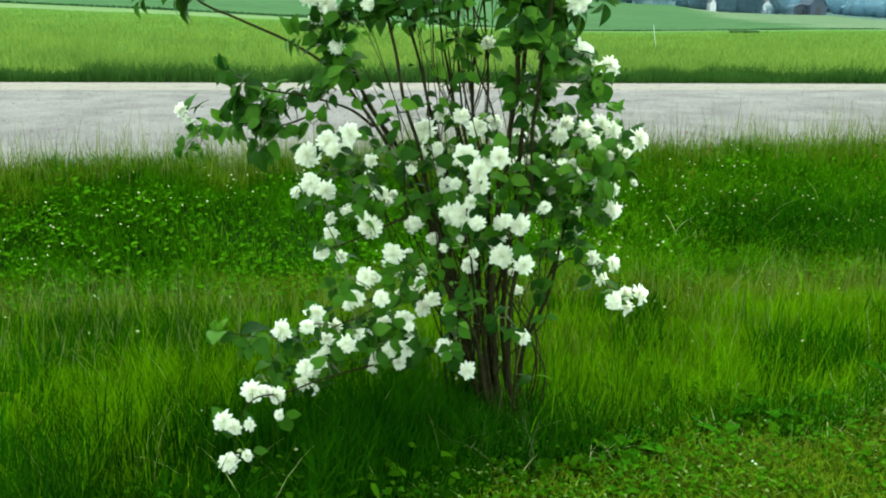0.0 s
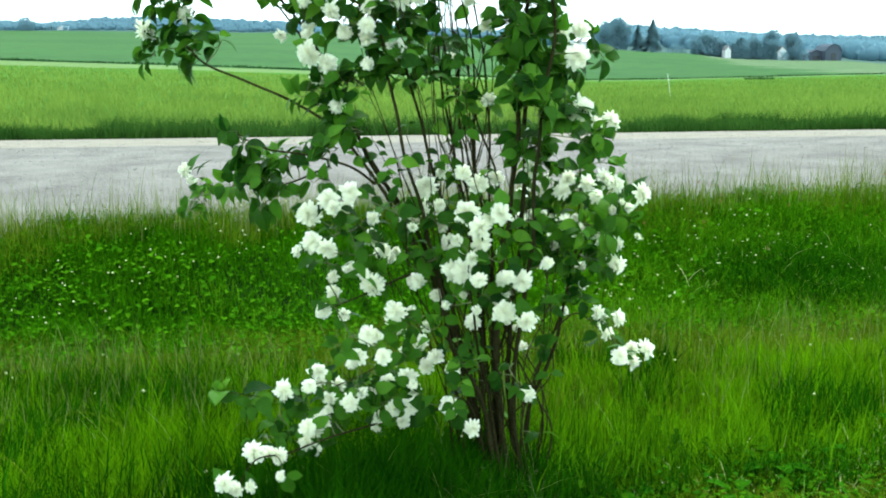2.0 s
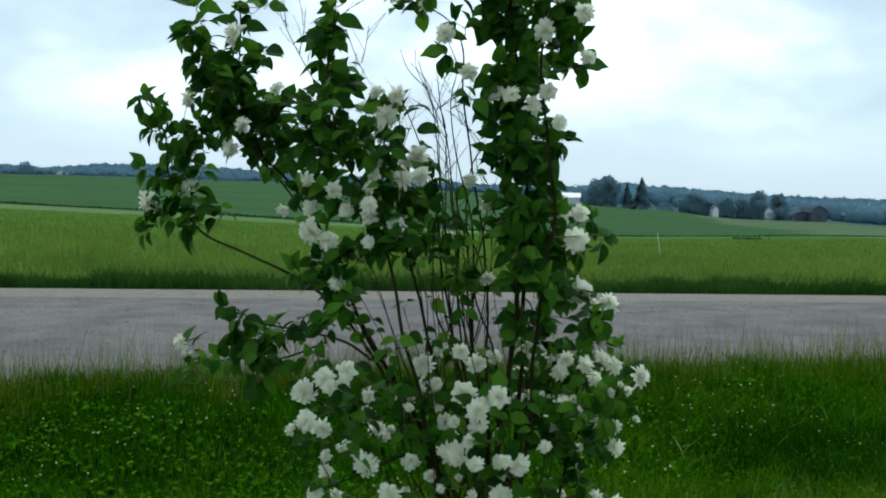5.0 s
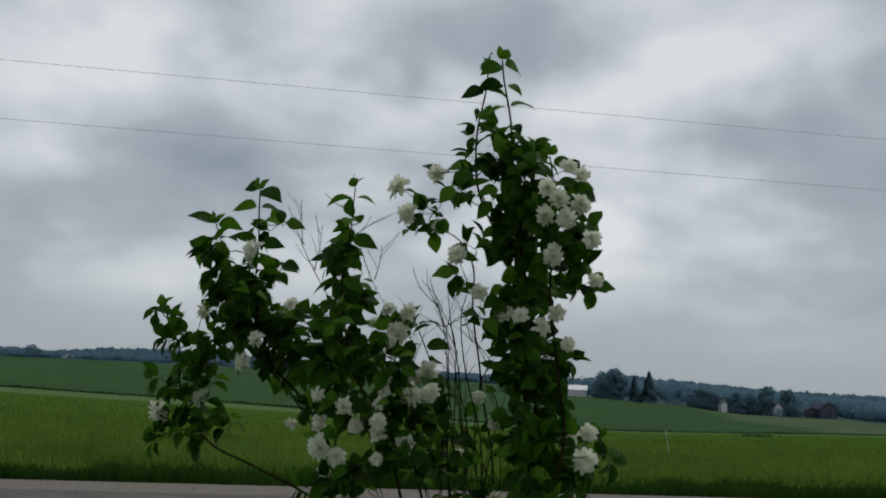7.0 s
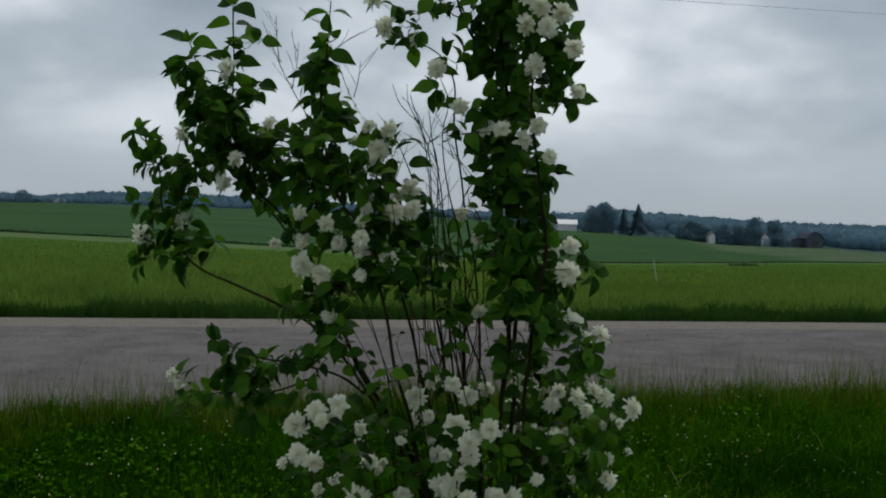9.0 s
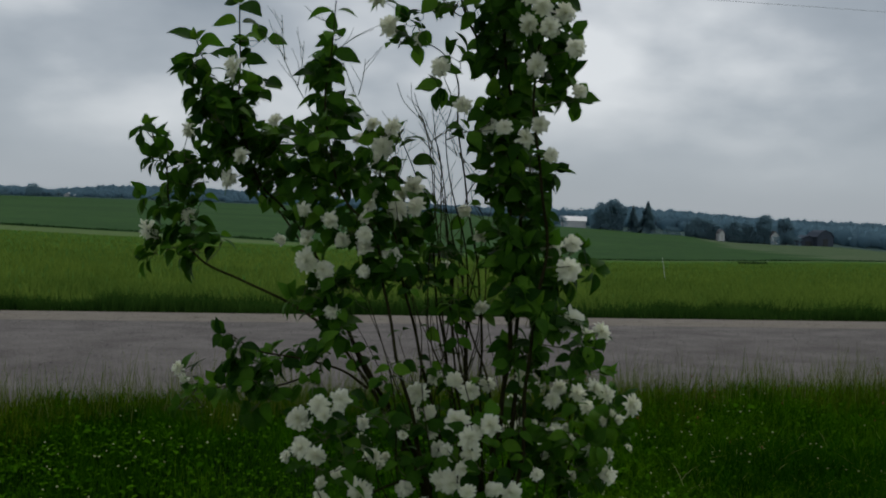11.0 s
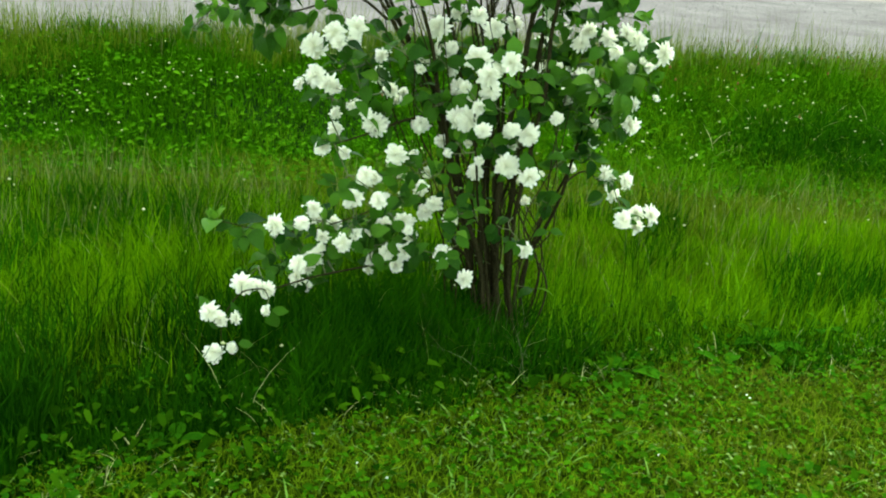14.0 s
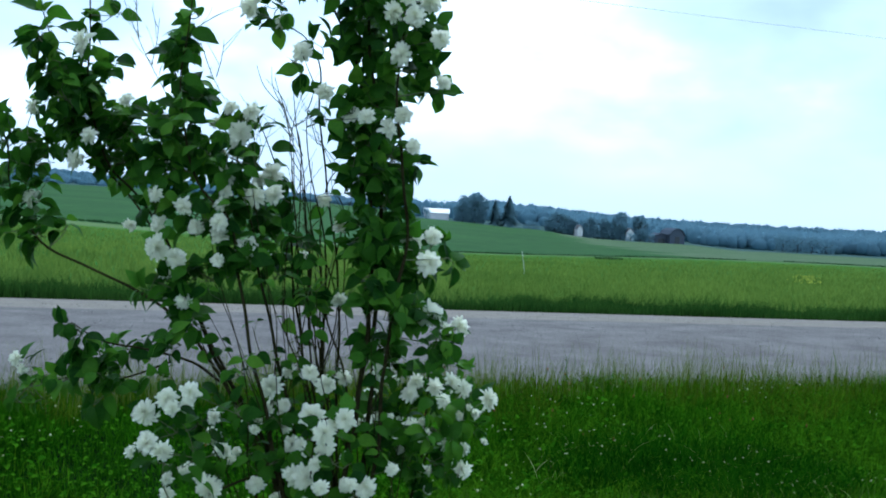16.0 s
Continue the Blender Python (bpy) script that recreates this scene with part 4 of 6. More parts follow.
stem(0.006, 0.002, (0.20, 3.15, -0.01), (0.13, 3.15, 0.34), (0.03, 3.10, 0.43), (-0.09, 3.05, 0.45), (-0.21, 3.00, 0.41), (-0.33, 2.97, 0.37), (-0.45, 2.95, 0.36), (-0.61, 2.95, 0.38))
stem(0.008, 0.003, (0.03, 3.20, 0.70), (-0.06, 3.05, 0.71), (-0.17, 3.00, 0.67), (-0.29, 2.95, 0.63))
stem(0.007, 0.003, (-0.15, 3.20, 0.97), (-0.23, 3.15, 1.03), (-0.36, 3.10, 1.07), (-0.49, 3.10, 1.09), (-0.58, 3.10, 1.14))
stem(0.005, 0.002, (-0.30, 3.15, 1.03), (-0.44, 3.20, 0.97), (-0.59, 3.25, 0.96), (-0.71, 3.30, 0.93), (-0.76, 3.30, 0.98))
stem(0.008, 0.003, (0.24, 3.05, 0.03), (0.18, 3.05, 0.38), (0.15, 3.00, 0.57), (0.13, 2.95, 0.72), (0.12, 2.90, 0.89))
stem(0.008, 0.003, (0.23, 3.10, 0.47), (0.25, 3.00, 0.64), (0.27, 2.95, 0.68))

EXTRA_FROM = len(STEM_LINES)
for k in range(36):
    bx, by = 0.22 + rnd.uniform(-0.13, 0.16), 3.2 + rnd.uniform(-0.12, 0.14)
    lean = rnd.choice((-0.42, -0.30, -0.22, -0.15, -0.08, 0.0, 0.10)) + rnd.uniform(-0.07, 0.07)
    top, kink = rnd.uniform(0.75, 1.65), rnd.uniform(-0.07, 0.07)
    stem(rnd.uniform(0.0026, 0.0065), 0.0016, (bx, by, -0.04), (bx + 0.08 * lean + kink, by, 0.22 * top), (bx + 0.34 * lean - kink, by + rnd.uniform(-0.06, 0.06), 0.48 * top),
         (bx + 0.68 * lean + 0.8 * kink, by + rnd.uniform(-0.09, 0.09), 0.76 * top), (bx + lean + kink, by + rnd.uniform(-0.12, 0.12), top))

# bare upright rods in the gap between the two crowns
for k in range(8):
    bx, tx, top = 0.21 + rnd.uniform(-0.06, 0.07), rnd.uniform(-0.05, 0.20), rnd.uniform(1.45, 1.92)
    by, kink = 3.22 + rnd.uniform(-0.08, 0.10), rnd.uniform(-0.05, 0.05)
    stem(rnd.uniform(0.0045, 0.0085), 0.0020, (bx, by, -0.04), (bx - 0.01, by, 0.35), (0.6 * bx + 0.4 * tx + kink, by + rnd.uniform(-0.04, 0.04), 0.9),
         (0.4 * bx + 0.6 * tx - kink, by + rnd.uniform(-0.05, 0.05), 1.20), (0.2 * bx + 0.8 * tx + 0.6 * kink, by + rnd.uniform(-0.05, 0.05), 0.25 * 1.2 + 0.75 * top), (tx, by, top))
    for _ in range(5):
        q = rnd.choice(STEM_LINES[-1][12:])
        side = Vector((rnd.choice((-1, 1)) * rnd.uniform(0.03, 0.09), rnd.uniform(-0.04, 0.04), rnd.uniform(0.06, 0.17)))
        twig(q, q + side, 0.0020, 0.0010, 0.0, True, 0.15)

# bare grey twigs that stand out of the crown
for ax, az, bx, bz in ((-0.08, 1.62, -0.14, 1.78), (-0.08, 1.62, -0.03, 1.77), (-0.08, 1.62, -0.09, 1.82), (0.02, 1.72, 0.06, 1.88), (0.06, 1.66, -0.02, 1.80),
                       (0.10, 1.70, 0.03, 1.86), (0.16, 1.62, 0.07, 1.80), (0.20, 1.60, 0.10, 1.72), (-0.34, 1.80, -0.49, 2.10), (-0.44, 1.98, -0.45, 2.12),
                       (-0.40, 1.90, -0.38, 2.04), (-0.26, 1.98, -0.16, 1.78), (-0.21, 1.88, -0.19, 1.99), (-0.30, 2.10, -0.36, 2.12), (-0.28, 2.02, -0.22, 2.06)):
    a, b = Vector((ax, 3.2, az)), Vector((bx, 3.18, bz))
    twig(a, b, 0.0022, 0.0010, 0.0, True, 0.05)
    for t in (0.35, 0.6, 0.8):
        q = a.lerp(b, t)
        twig(q, q + (b - a).normalized() * rnd.uniform(0.04, 0.09) + Vector((rnd.choice((-1, 1)) * rnd.uniform(0.02, 0.05), rnd.uniform(-0.03, 0.03), 0.0)), 0.0012, 0.0007, 0.0, True, 0.08)


def leaf_mesh(k):
    """An ovate pointed leaf one metre long on a short stalk, folded at the midrib and curled down."""
    r = random.Random(40 + k)
    curl, fold, twist = r.uniform(0.15, 0.5), r.uniform(0.10, 0.28), r.uniform(-0.2, 0.2)
    bm = bmesh.new()
    rows = []
    for t, w in ((0.0, 0.012), (0.10, 0.012), (0.14, 0.12), (0.22, 0.215), (0.34, 0.28), (0.50, 0.295), (0.64, 0.255), (0.77, 0.18), (0.89, 0.082), (1.0, 0.0)):
        z = 0.10 * math.sin(math.pi * t) - curl * t * t * 0.6
        x = t * (1 - 0.12 * curl)
        side = 0.02 * math.sin(9 * t + k)
        c = bm.verts.new((x, twist * 0.1 * t, z))
        rows.append((bm.verts.new((x, w + side * (w > 0.05), z + fold * w)), c, bm.verts.new((x, -w + side * (w > 0.05), z + fold * w))) if w else (c,))
    for a, b in zip(rows, rows[1:]):
        if len(b) == 3:
            bm.faces.new((a[0], a[1], b[1], b[0]))
            bm.faces.new((a[1], a[2], b[2], b[1]))
        else:
            bm.faces.new((a[0], a[1], b[0]))
            bm.faces.new((a[1], a[2], b[0]))
    me = bpy.data.meshes.new("leaf")
    bm.to_mesh(me)
    bm.free()
    for f in me.polygons:
        f.use_smooth = True
    return me


LEAF_DARK, LEAF_YOUNG_LIT = [leaf_mesh(k) for k in range(5)], [leaf_mesh(k) for k in range(5, 8)]
for me in LEAF_DARK:
    me.materials.append(M_LEAF)
for me in LEAF_YOUNG_LIT:
    me.materials.append(M_LEAF_YOUNG_LIT)
LEAVES = []


def leaf(p, way, size, young_lit=False):
    """Keeps a leaf that starts at p, points along way and has its face up or towards the light."""
    x = way.normalized()
    up = Vector(((p.x - 0.1) * 0.7 + rnd.uniform(-0.6, 0.6), (p.y - 3.2) * 1.5 + rnd.uniform(-1.0, 0.35), rnd.uniform(0.25, 0.95)))
    y = up.cross(x).normalized()
    z = x.cross(y)
    m = Matrix((x, y, z)).transposed().to_4x4()
    m.translation = p
    LEAVES.append((m @ Matrix.Diagonal((size, size * rnd.uniform(0.85, 1.1), size, 1)), young_lit, p.y))


def spray(cx, cy, cz, r, n, thick):
    """n leaves in pairs along a few twigs that spread through a clump."""
    c = Vector((cx, cy, cz))
    root = nearest_stem(c)
    if (root - c).length > 0.03:
        twig(root, c, 0.0026, 0.0017)
    n = round(thick * n)
    k = max(1, round(n / 4))
    for j in range(k):
        start = c + Vector((rnd.uniform(-1, 1), 0.8 * rnd.uniform(-1, 1), rnd.uniform(-1, 0.7))) * r * 0.6
        way = Vector((rnd.uniform(-1, 1) + 0.8 * (cx - 0.05), rnd.uniform(-0.9, 0.6), rnd.uniform(-0.6, 1.0))).normalized()
        tip = start + way * r * rnd.uniform(0.45, 0.75)
        tip = c + (tip - c) * min(1.0, 0.95 * r / max((tip - c).length, 1e-4))
        if (start - c).length > 0.02:
            twig(c, start, 0.0018, 0.0014)
        twig(start, tip, 0.0015, 0.0010)
        m = max(2, math.ceil(n / k))
        for i in range(m):
            t = 1.0 - 0.9 * (i // 2) / max(1, m // 2)
            side = 1 if i % 2 else -1
            q = start.lerp(tip, t)
            d = (tip - start).normalized()
            across_way = d.cross(Vector((rnd.uniform(-0.6, 0.6), -1, rnd.uniform(-0.4, 0.4)))).normalized() * side
            # Above 1.7 m extra light leaves paint backlight into the crown.
            leaf(q, d * rnd.uniform(0.1, 0.8) + across_way + Vector((0, rnd.uniform(-0.6, 0.3), rnd.uniform(-0.75, 0.1))),
                 rnd.uniform(0.046, 0.082) * (0.84 if cz < 0.85 else 0.7 if cx < -0.65 and cz < 1.0 else 1.0), rnd.random() < 0.06 + 0.14 * (t > 0.95) + 0.16 * (cz > 1.7) + 0.32 * (abs(cx + 0.08) > 0.5 and 0.7 < cz < 1.1))


def spire(line, r_from, gap=0.050, size=0.082):
    """Leaf pairs up the free end of a stem."""
    line = line[int(len(line) * r_from):]
    run, flip = 0.0, 0.0
    for a, b in zip(line, line[1:]):
        run += (b - a).length
        if run > gap:
            run, flip = 0.0, flip + math.pi / 2 + rnd.uniform(-0.4, 0.4)
            for s in (0, math.pi):
                ang = flip + s
                leaf(b, Vector((math.cos(ang), 0.6 * math.sin(ang), rnd.uniform(-0.35, 0.35))), size * rnd.uniform(0.8, 1.25), rnd.random() < 0.3)
    for s in (0.4, 2.2, 4.1):
        leaf(line[-1], Vector((0.5 * math.cos(s), 0.5 * math.sin(s), 0.9)), size * 0.6, True)


LOW_SWEEP = ((-0.54, 2.62, 0.23, 5.8), (-0.51, 2.62, 0.21, 3.9), (-0.47, 2.62, 0.22, 4.2), (-0.53, 2.62, 0.11, 5.5), (-0.48, 2.62, 0.13, 3.3), (-0.39, 2.62, 0.25, 3.0), (-0.48, 2.74, 0.27, 6.1), (-0.44, 2.74, 0.27, 3.5), (-0.41, 2.74, 0.26, 4.9), (-0.34, 2.83, 0.31, 5.4), (-0.31, 2.95, 0.29, 5.6), (-0.35, 2.87, 0.25, 5.1), (-0.33, 2.92, 0.21, 3.7), (-0.39, 2.74, 0.45, 6.1), (-0.31, 2.89, 0.46, 5.2), (-0.33, 2.81, 0.44, 4.5), (-0.28, 2.89, 0.38, 4.3), (-0.29, 2.93, 0.33, 3.4), (-0.22, 2.87, 0.37, 5.5), (-0.19, 2.91, 0.39, 4.0), (-0.20, 2.90, 0.50, 5.2), (-0.12, 2.80, 0.53, 5.3))
LOW_BACK = ((-0.44, 3.04, 0.35, 3.9), (-0.32, 3.01, 0.40, 4.6), (-0.24, 2.97, 0.34, 4.1), (-0.33, 2.92, 0.27, 4.8), (-0.38, 3.06, 0.18, 4.5), (-0.20, 3.00, 0.33, 4.0), (-0.12, 3.04, 0.38, 4.8), (-0.17, 3.06, 0.51, 4.4), (-0.03, 3.03, 0.31, 3.8), (0.00, 3.07, 0.42, 4.7), (-0.15, 2.98, 0.26, 4.1), (-0.27, 3.05, 0.37, 5.0), (-0.07, 2.99, 0.27, 4.4), (-0.23, 3.07, 0.43, 4.1), (-0.02, 3.06, 0.50, 4.9))
LOW_FRONT = ((-0.17, 2.92, 0.56, 5.5), (-0.14, 2.92, 0.56, 3.7), (-0.30, 2.93, 0.63, 5.3), (-0.25, 3.05, 0.59, 4.2), (-0.09, 2.97, 0.62, 6.0), (-0.06, 3.00, 0.41, 5.4), (-0.04, 2.95, 0.40, 3.4), (-0.14, 2.98, 0.29, 4.4), (-0.10, 2.96, 0.32, 4.7), (-0.04, 2.96, 0.33, 6.6), (0.07, 2.99, 0.32, 6.0), (0.14, 2.99, 0.25, 5.7), (0.03, 3.04, 0.46, 4.8), (0.08, 3.01, 0.43, 5.7), (-0.28, 3.05, 0.66, 4.8), (-0.28, 3.04, 0.71, 4.5), (-0.23, 3.06, 0.73, 3.9), (-0.16, 3.01, 0.69, 6.7), (-0.18, 2.93, 0.74, 3.7), (-0.03, 3.04, 0.70, 5.1), (0.31, 3.05, 0.34, 5.2), (0.14, 3.04, 0.57, 5.1))
BELLY = ((-0.37, 2.93, 0.81, 4.0), (-0.33, 2.95, 0.83, 6.6), (-0.28, 2.87, 0.83, 5.5), (-0.34, 2.97, 0.91, 6.9), (-0.28, 2.93, 0.96, 5.9), (-0.26, 2.89, 0.94, 4.6), (-0.21, 2.85, 0.99, 5.4), (-0.23, 2.98, 0.93, 4.4), (0.12, 3.00, 0.91, 7.6), (0.15, 2.85, 0.89, 6.9), (0.16, 2.97, 0.83, 6.0), (0.13, 2.91, 0.79, 4.3), (0.21, 2.86, 0.93, 7.0), (0.18, 2.89, 0.91, 4.6), (0.11, 2.96, 0.74, 7.5), (0.07, 2.98, 0.74, 5.4), (0.15, 2.85, 0.74, 4.8), (0.28, 2.94, 0.72, 6.5), (0.23, 2.85, 0.75, 4.2), (0.23, 2.95, 0.62, 7.2), (0.29, 2.89, 0.61, 6.4), (0.09, 2.98, 0.83, 4.1))
BELLY_BACK = ((-0.17, 3.28, 0.85, 5.2), (-0.17, 3.20, 0.80, 5.7), (-0.15, 3.28, 0.74, 4.9), (-0.05, 3.17, 0.86, 6.4), (0.00, 3.13, 0.97, 6.9), (0.02, 3.22, 0.90, 6.8), (0.05, 3.13, 0.86, 4.3), (0.32, 3.15, 1.02, 6.7), (0.30, 3.19, 1.12, 5.7), (0.34, 3.22, 1.11, 3.4), (0.11, 3.14, 1.01, 5.3), (0.16, 3.13, 0.98, 5.9), (0.22, 3.26, 0.98, 5.2), (0.05, 3.17, 1.01, 5.0), (0.38, 3.27, 0.71, 6.2), (0.41, 3.26, 0.80, 4.5), (0.03, 3.18, 0.62, 4.0), (0.19, 3.19, 1.23, 4.4), (-0.77, 3.30, 1.00, 4.9), (-0.75, 3.30, 0.97, 3.8))
BELLY_INNER = ((-0.28, 3.10, 0.70, 3.9), (-0.22, 3.09, 0.72, 5.1), (-0.15, 3.10, 0.68, 4.7), (-0.13, 3.15, 0.77, 4.5), (-0.16, 3.08, 0.88, 4.1), (-0.03, 3.07, 0.69, 5.2), (0.07, 3.12, 0.80, 4.9), (0.23, 3.04, 0.70, 4.5), (0.15, 3.05, 0.77, 4.2), (0.04, 3.16, 0.91, 4.0), (0.42, 3.08, 0.87, 5.0), (0.46, 3.09, 0.84, 4.7), (0.36, 3.00, 0.76, 4.3), (0.03, 3.07, 0.45, 4.0), (-0.05, 3.09, 0.38, 5.2), (-0.12, 3.00, 0.47, 4.8), (-0.10, 3.10, 0.28, 4.6), (-0.21, 3.10, 0.45, 4.3), (-0.17, 3.01, 0.35, 3.8), (-0.25, 3.10, 0.30, 5.1), (-0.36, 3.07, 0.23, 4.7), (-0.04, 3.11, 0.33, 4.4))
RIGHT_SKIRT = ((0.50, 3.20, 0.97, 5.7), (0.56, 3.25, 0.98, 6.5), (0.60, 3.26, 0.96, 6.2), (0.52, 3.14, 0.94, 5.0), (0.66, 3.15, 0.95, 6.7), (0.65, 3.25, 0.91, 5.1), (0.58, 3.29, 0.84, 7.0), (0.55, 3.18, 0.83, 4.4), (0.60, 3.21, 0.78, 4.8), (0.60, 3.23, 0.71, 7.5), (0.43, 3.19, 0.85, 6.1), (0.47, 3.20, 0.82, 4.7), (0.42, 3.19, 0.95, 6.1), (0.44, 3.20, 0.99, 4.7), (0.50, 3.24, 0.64, 3.4), (0.54, 3.19, 0.56, 5.4), (0.61, 3.20, 0.54, 5.4), (0.58, 3.26, 0.48, 6.2), (0.61, 3.14, 0.43, 5.6), (0.66, 3.23, 0.43, 5.8), (0.67, 3.26, 0.38, 5.2), (0.70, 3.19, 0.44, 6.4))
SHOULDER = ((0.45, 3.06, 1.21, 8.1), (0.56, 3.15, 1.17, 7.3), (0.50, 3.06, 1.17, 4.2), (0.44, 3.05, 1.36, 7.4), (0.39, 3.09, 1.43, 6.9), (0.46, 3.13, 1.44, 5.6), (-0.17, 3.04, 1.45, 5.5), (-0.17, 3.07, 1.41, 5.8), (-0.26, 3.07, 1.22, 5.5), (-0.27, 3.15, 1.19, 4.0), (-0.09, 3.09, 1.38, 6.9), (-0.04, 3.16, 1.35, 4.0), (-0.34, 3.05, 1.37, 7.1), (-0.29, 3.07, 1.34, 6.2), (-0.32, 3.12, 1.30, 5.6), (-0.35, 3.16, 1.43, 6.0), (-0.17, 3.09, 1.50, 4.6), (-0.35, 3.06, 1.52, 5.2), (-0.27, 3.04, 1.49, 5.5), (-0.24, 3.10, 1.43, 4.9), (-0.17, 3.05, 1.34, 3.9))
CROWN_LEFT = ((-0.91, 3.44, 1.44, 7.3), (-0.78, 3.44, 1.49, 6.9), (-0.08, 3.14, 1.53, 7.6), (-0.02, 3.15, 1.54, 6.0), (0.08, 3.24, 1.35, 5.1), (0.18, 3.21, 1.46, 4.8), (0.13, 3.24, 1.53, 4.8), (-0.59, 3.17, 1.95, 7.4), (-0.78, 3.44, 1.78, 6.2), (-0.56, 3.16, 1.68, 5.0), (-0.61, 3.24, 1.61, 5.8), (-0.46, 3.15, 1.79, 4.7), (-0.37, 3.17, 1.62, 5.0), (-0.10, 3.18, 1.78, 6.0), (-0.16, 3.18, 1.79, 4.7), (-0.13, 3.18, 1.72, 7.0), (-0.14, 3.26, 1.67, 5.9), (-0.16, 3.13, 1.59, 5.6), (-0.16, 3.11, 1.54, 4.6), (-0.21, 3.26, 1.75, 4.5), (-0.03, 3.25, 1.60, 7.9), (-0.07, 3.27, 1.58, 5.2))
TOWER = ((-0.14, 2.99, 2.14, 6.6), (-0.11, 3.07, 2.07, 6.5), (-0.03, 3.07, 2.20, 5.8), (0.01, 2.96, 2.12, 4.1), (-0.02, 3.04, 2.03, 4.2), (0.04, 3.05, 1.95, 5.8), (0.11, 3.03, 1.84, 5.8), (0.31, 2.88, 1.94, 6.1), (0.32, 2.85, 2.10, 5.7), (0.28, 2.85, 2.05, 6.3), (0.34, 2.84, 2.04, 6.3), (0.28, 2.81, 2.12, 5.0), (0.35, 2.89, 2.20, 4.9), (0.38, 2.85, 2.17, 4.8), (0.39, 2.93, 2.10, 5.6), (0.41, 2.81, 1.98, 5.0), (0.44, 2.94, 1.88, 4.4), (0.19, 3.03, 1.78, 6.1), (0.23, 2.95, 1.77, 5.0), (0.29, 2.94, 1.74, 6.2), (0.33, 2.94, 1.78, 5.9), (0.36, 2.89, 1.69, 4.3))
LEAF_ARM = ((-0.91, 3.36, 1.77, 0.03, 3), (-0.89, 3.54, 1.72, 0.05, 5), (-0.79, 3.40, 1.68, 0.08, 9), (-0.79, 3.43, 1.59, 0.09, 12), (-0.90, 3.52, 1.53, 0.06, 7), (-0.76, 3.49, 1.50, 0.08, 11), (-0.88, 3.46, 1.40, 0.05, 6), (-0.79, 3.59, 1.38, 0.06, 8), (-0.89, 3.51, 1.67, 0.05, 5), (-0.89, 3.44, 1.37, 0.05, 5), (-0.78, 3.42, 1.39, 0.07, 7), (-0.69, 3.57, 1.41, 0.05, 5), (-0.71, 3.47, 1.69, 0.07, 8))
LEAF_LEFT = ((-0.72, 3.32, 1.98, 0.06, 8), (-0.67, 3.21, 1.87, 0.06, 9), (-0.72, 3.18, 1.96, 0.03, 3), (-0.61, 3.26, 1.84, 0.09, 20), (-0.61, 3.33, 1.74, 0.10, 26), (-0.63, 3.17, 1.78, 0.07, 12), (-0.49, 3.32, 1.73, 0.10, 26), (-0.48, 3.35, 1.62, 0.09, 20), (-0.51, 3.32, 1.90, 0.04, 5), (-0.54, 3.33, 2.06, 0.04, 4), (-0.30, 3.13, 1.93, 0.06, 15), (-0.29, 3.28, 1.84, 0.07, 15), (-0.30, 3.34, 2.07, 0.05, 5), (-0.32, 3.14, 1.72, 0.09, 22))
LEAF_MIDDLE = ((-0.30, 3.15, 1.60, 0.09, 20), (-0.20, 3.14, 1.66, 0.07, 12), (-0.37, 3.21, 1.48, 0.08, 12), (-0.23, 3.18, 1.49, 0.08, 12), (-0.12, 3.19, 1.49, 0.08, 12), (-0.07, 3.27, 1.71, 0.03, 4), (-0.13, 3.08, 1.63, 0.06, 8), (-0.35, 3.09, 1.27, 0.05, 5), (-0.29, 3.11, 1.24, 0.07, 9), (-0.22, 3.11, 1.30, 0.07, 14), (-0.12, 3.10, 1.33, 0.08, 14), (-0.02, 3.31, 1.44, 0.09, 16), (-0.02, 3.29, 1.31, 0.08, 12), (-0.22, 3.10, 1.15, 0.06, 8), (-0.12, 3.20, 1.47, 0.07, 8), (0.08, 3.16, 1.42, 0.07, 8), (0.10, 3.16, 1.27, 0.06, 5))
LEAF_TOWER = ((0.05, 3.01, 2.20, 0.06, 6), (0.13, 3.09, 2.35, 0.07, 9), (0.22, 3.07, 2.29, 0.05, 6), (0.13, 3.02, 2.22, 0.07, 9), (0.23, 2.98, 2.19, 0.08, 20), (0.22, 3.01, 2.09, 0.09, 28), (0.07, 2.96, 2.11, 0.06, 7), (-0.03, 3.06, 2.08, 0.05, 6), (-0.08, 3.10, 2.03, 0.04, 4), (0.36, 3.02, 2.17, 0.05, 6), (0.32, 2.95, 2.00, 0.08, 18), (0.38, 2.97, 2.06, 0.05, 8), (0.41, 3.02, 1.93, 0.04, 6), (0.23, 3.08, 2.00, 0.08, 22), (0.10, 3.12, 1.98, 0.05, 4), (0.06, 3.02, 1.90, 0.04, 4))
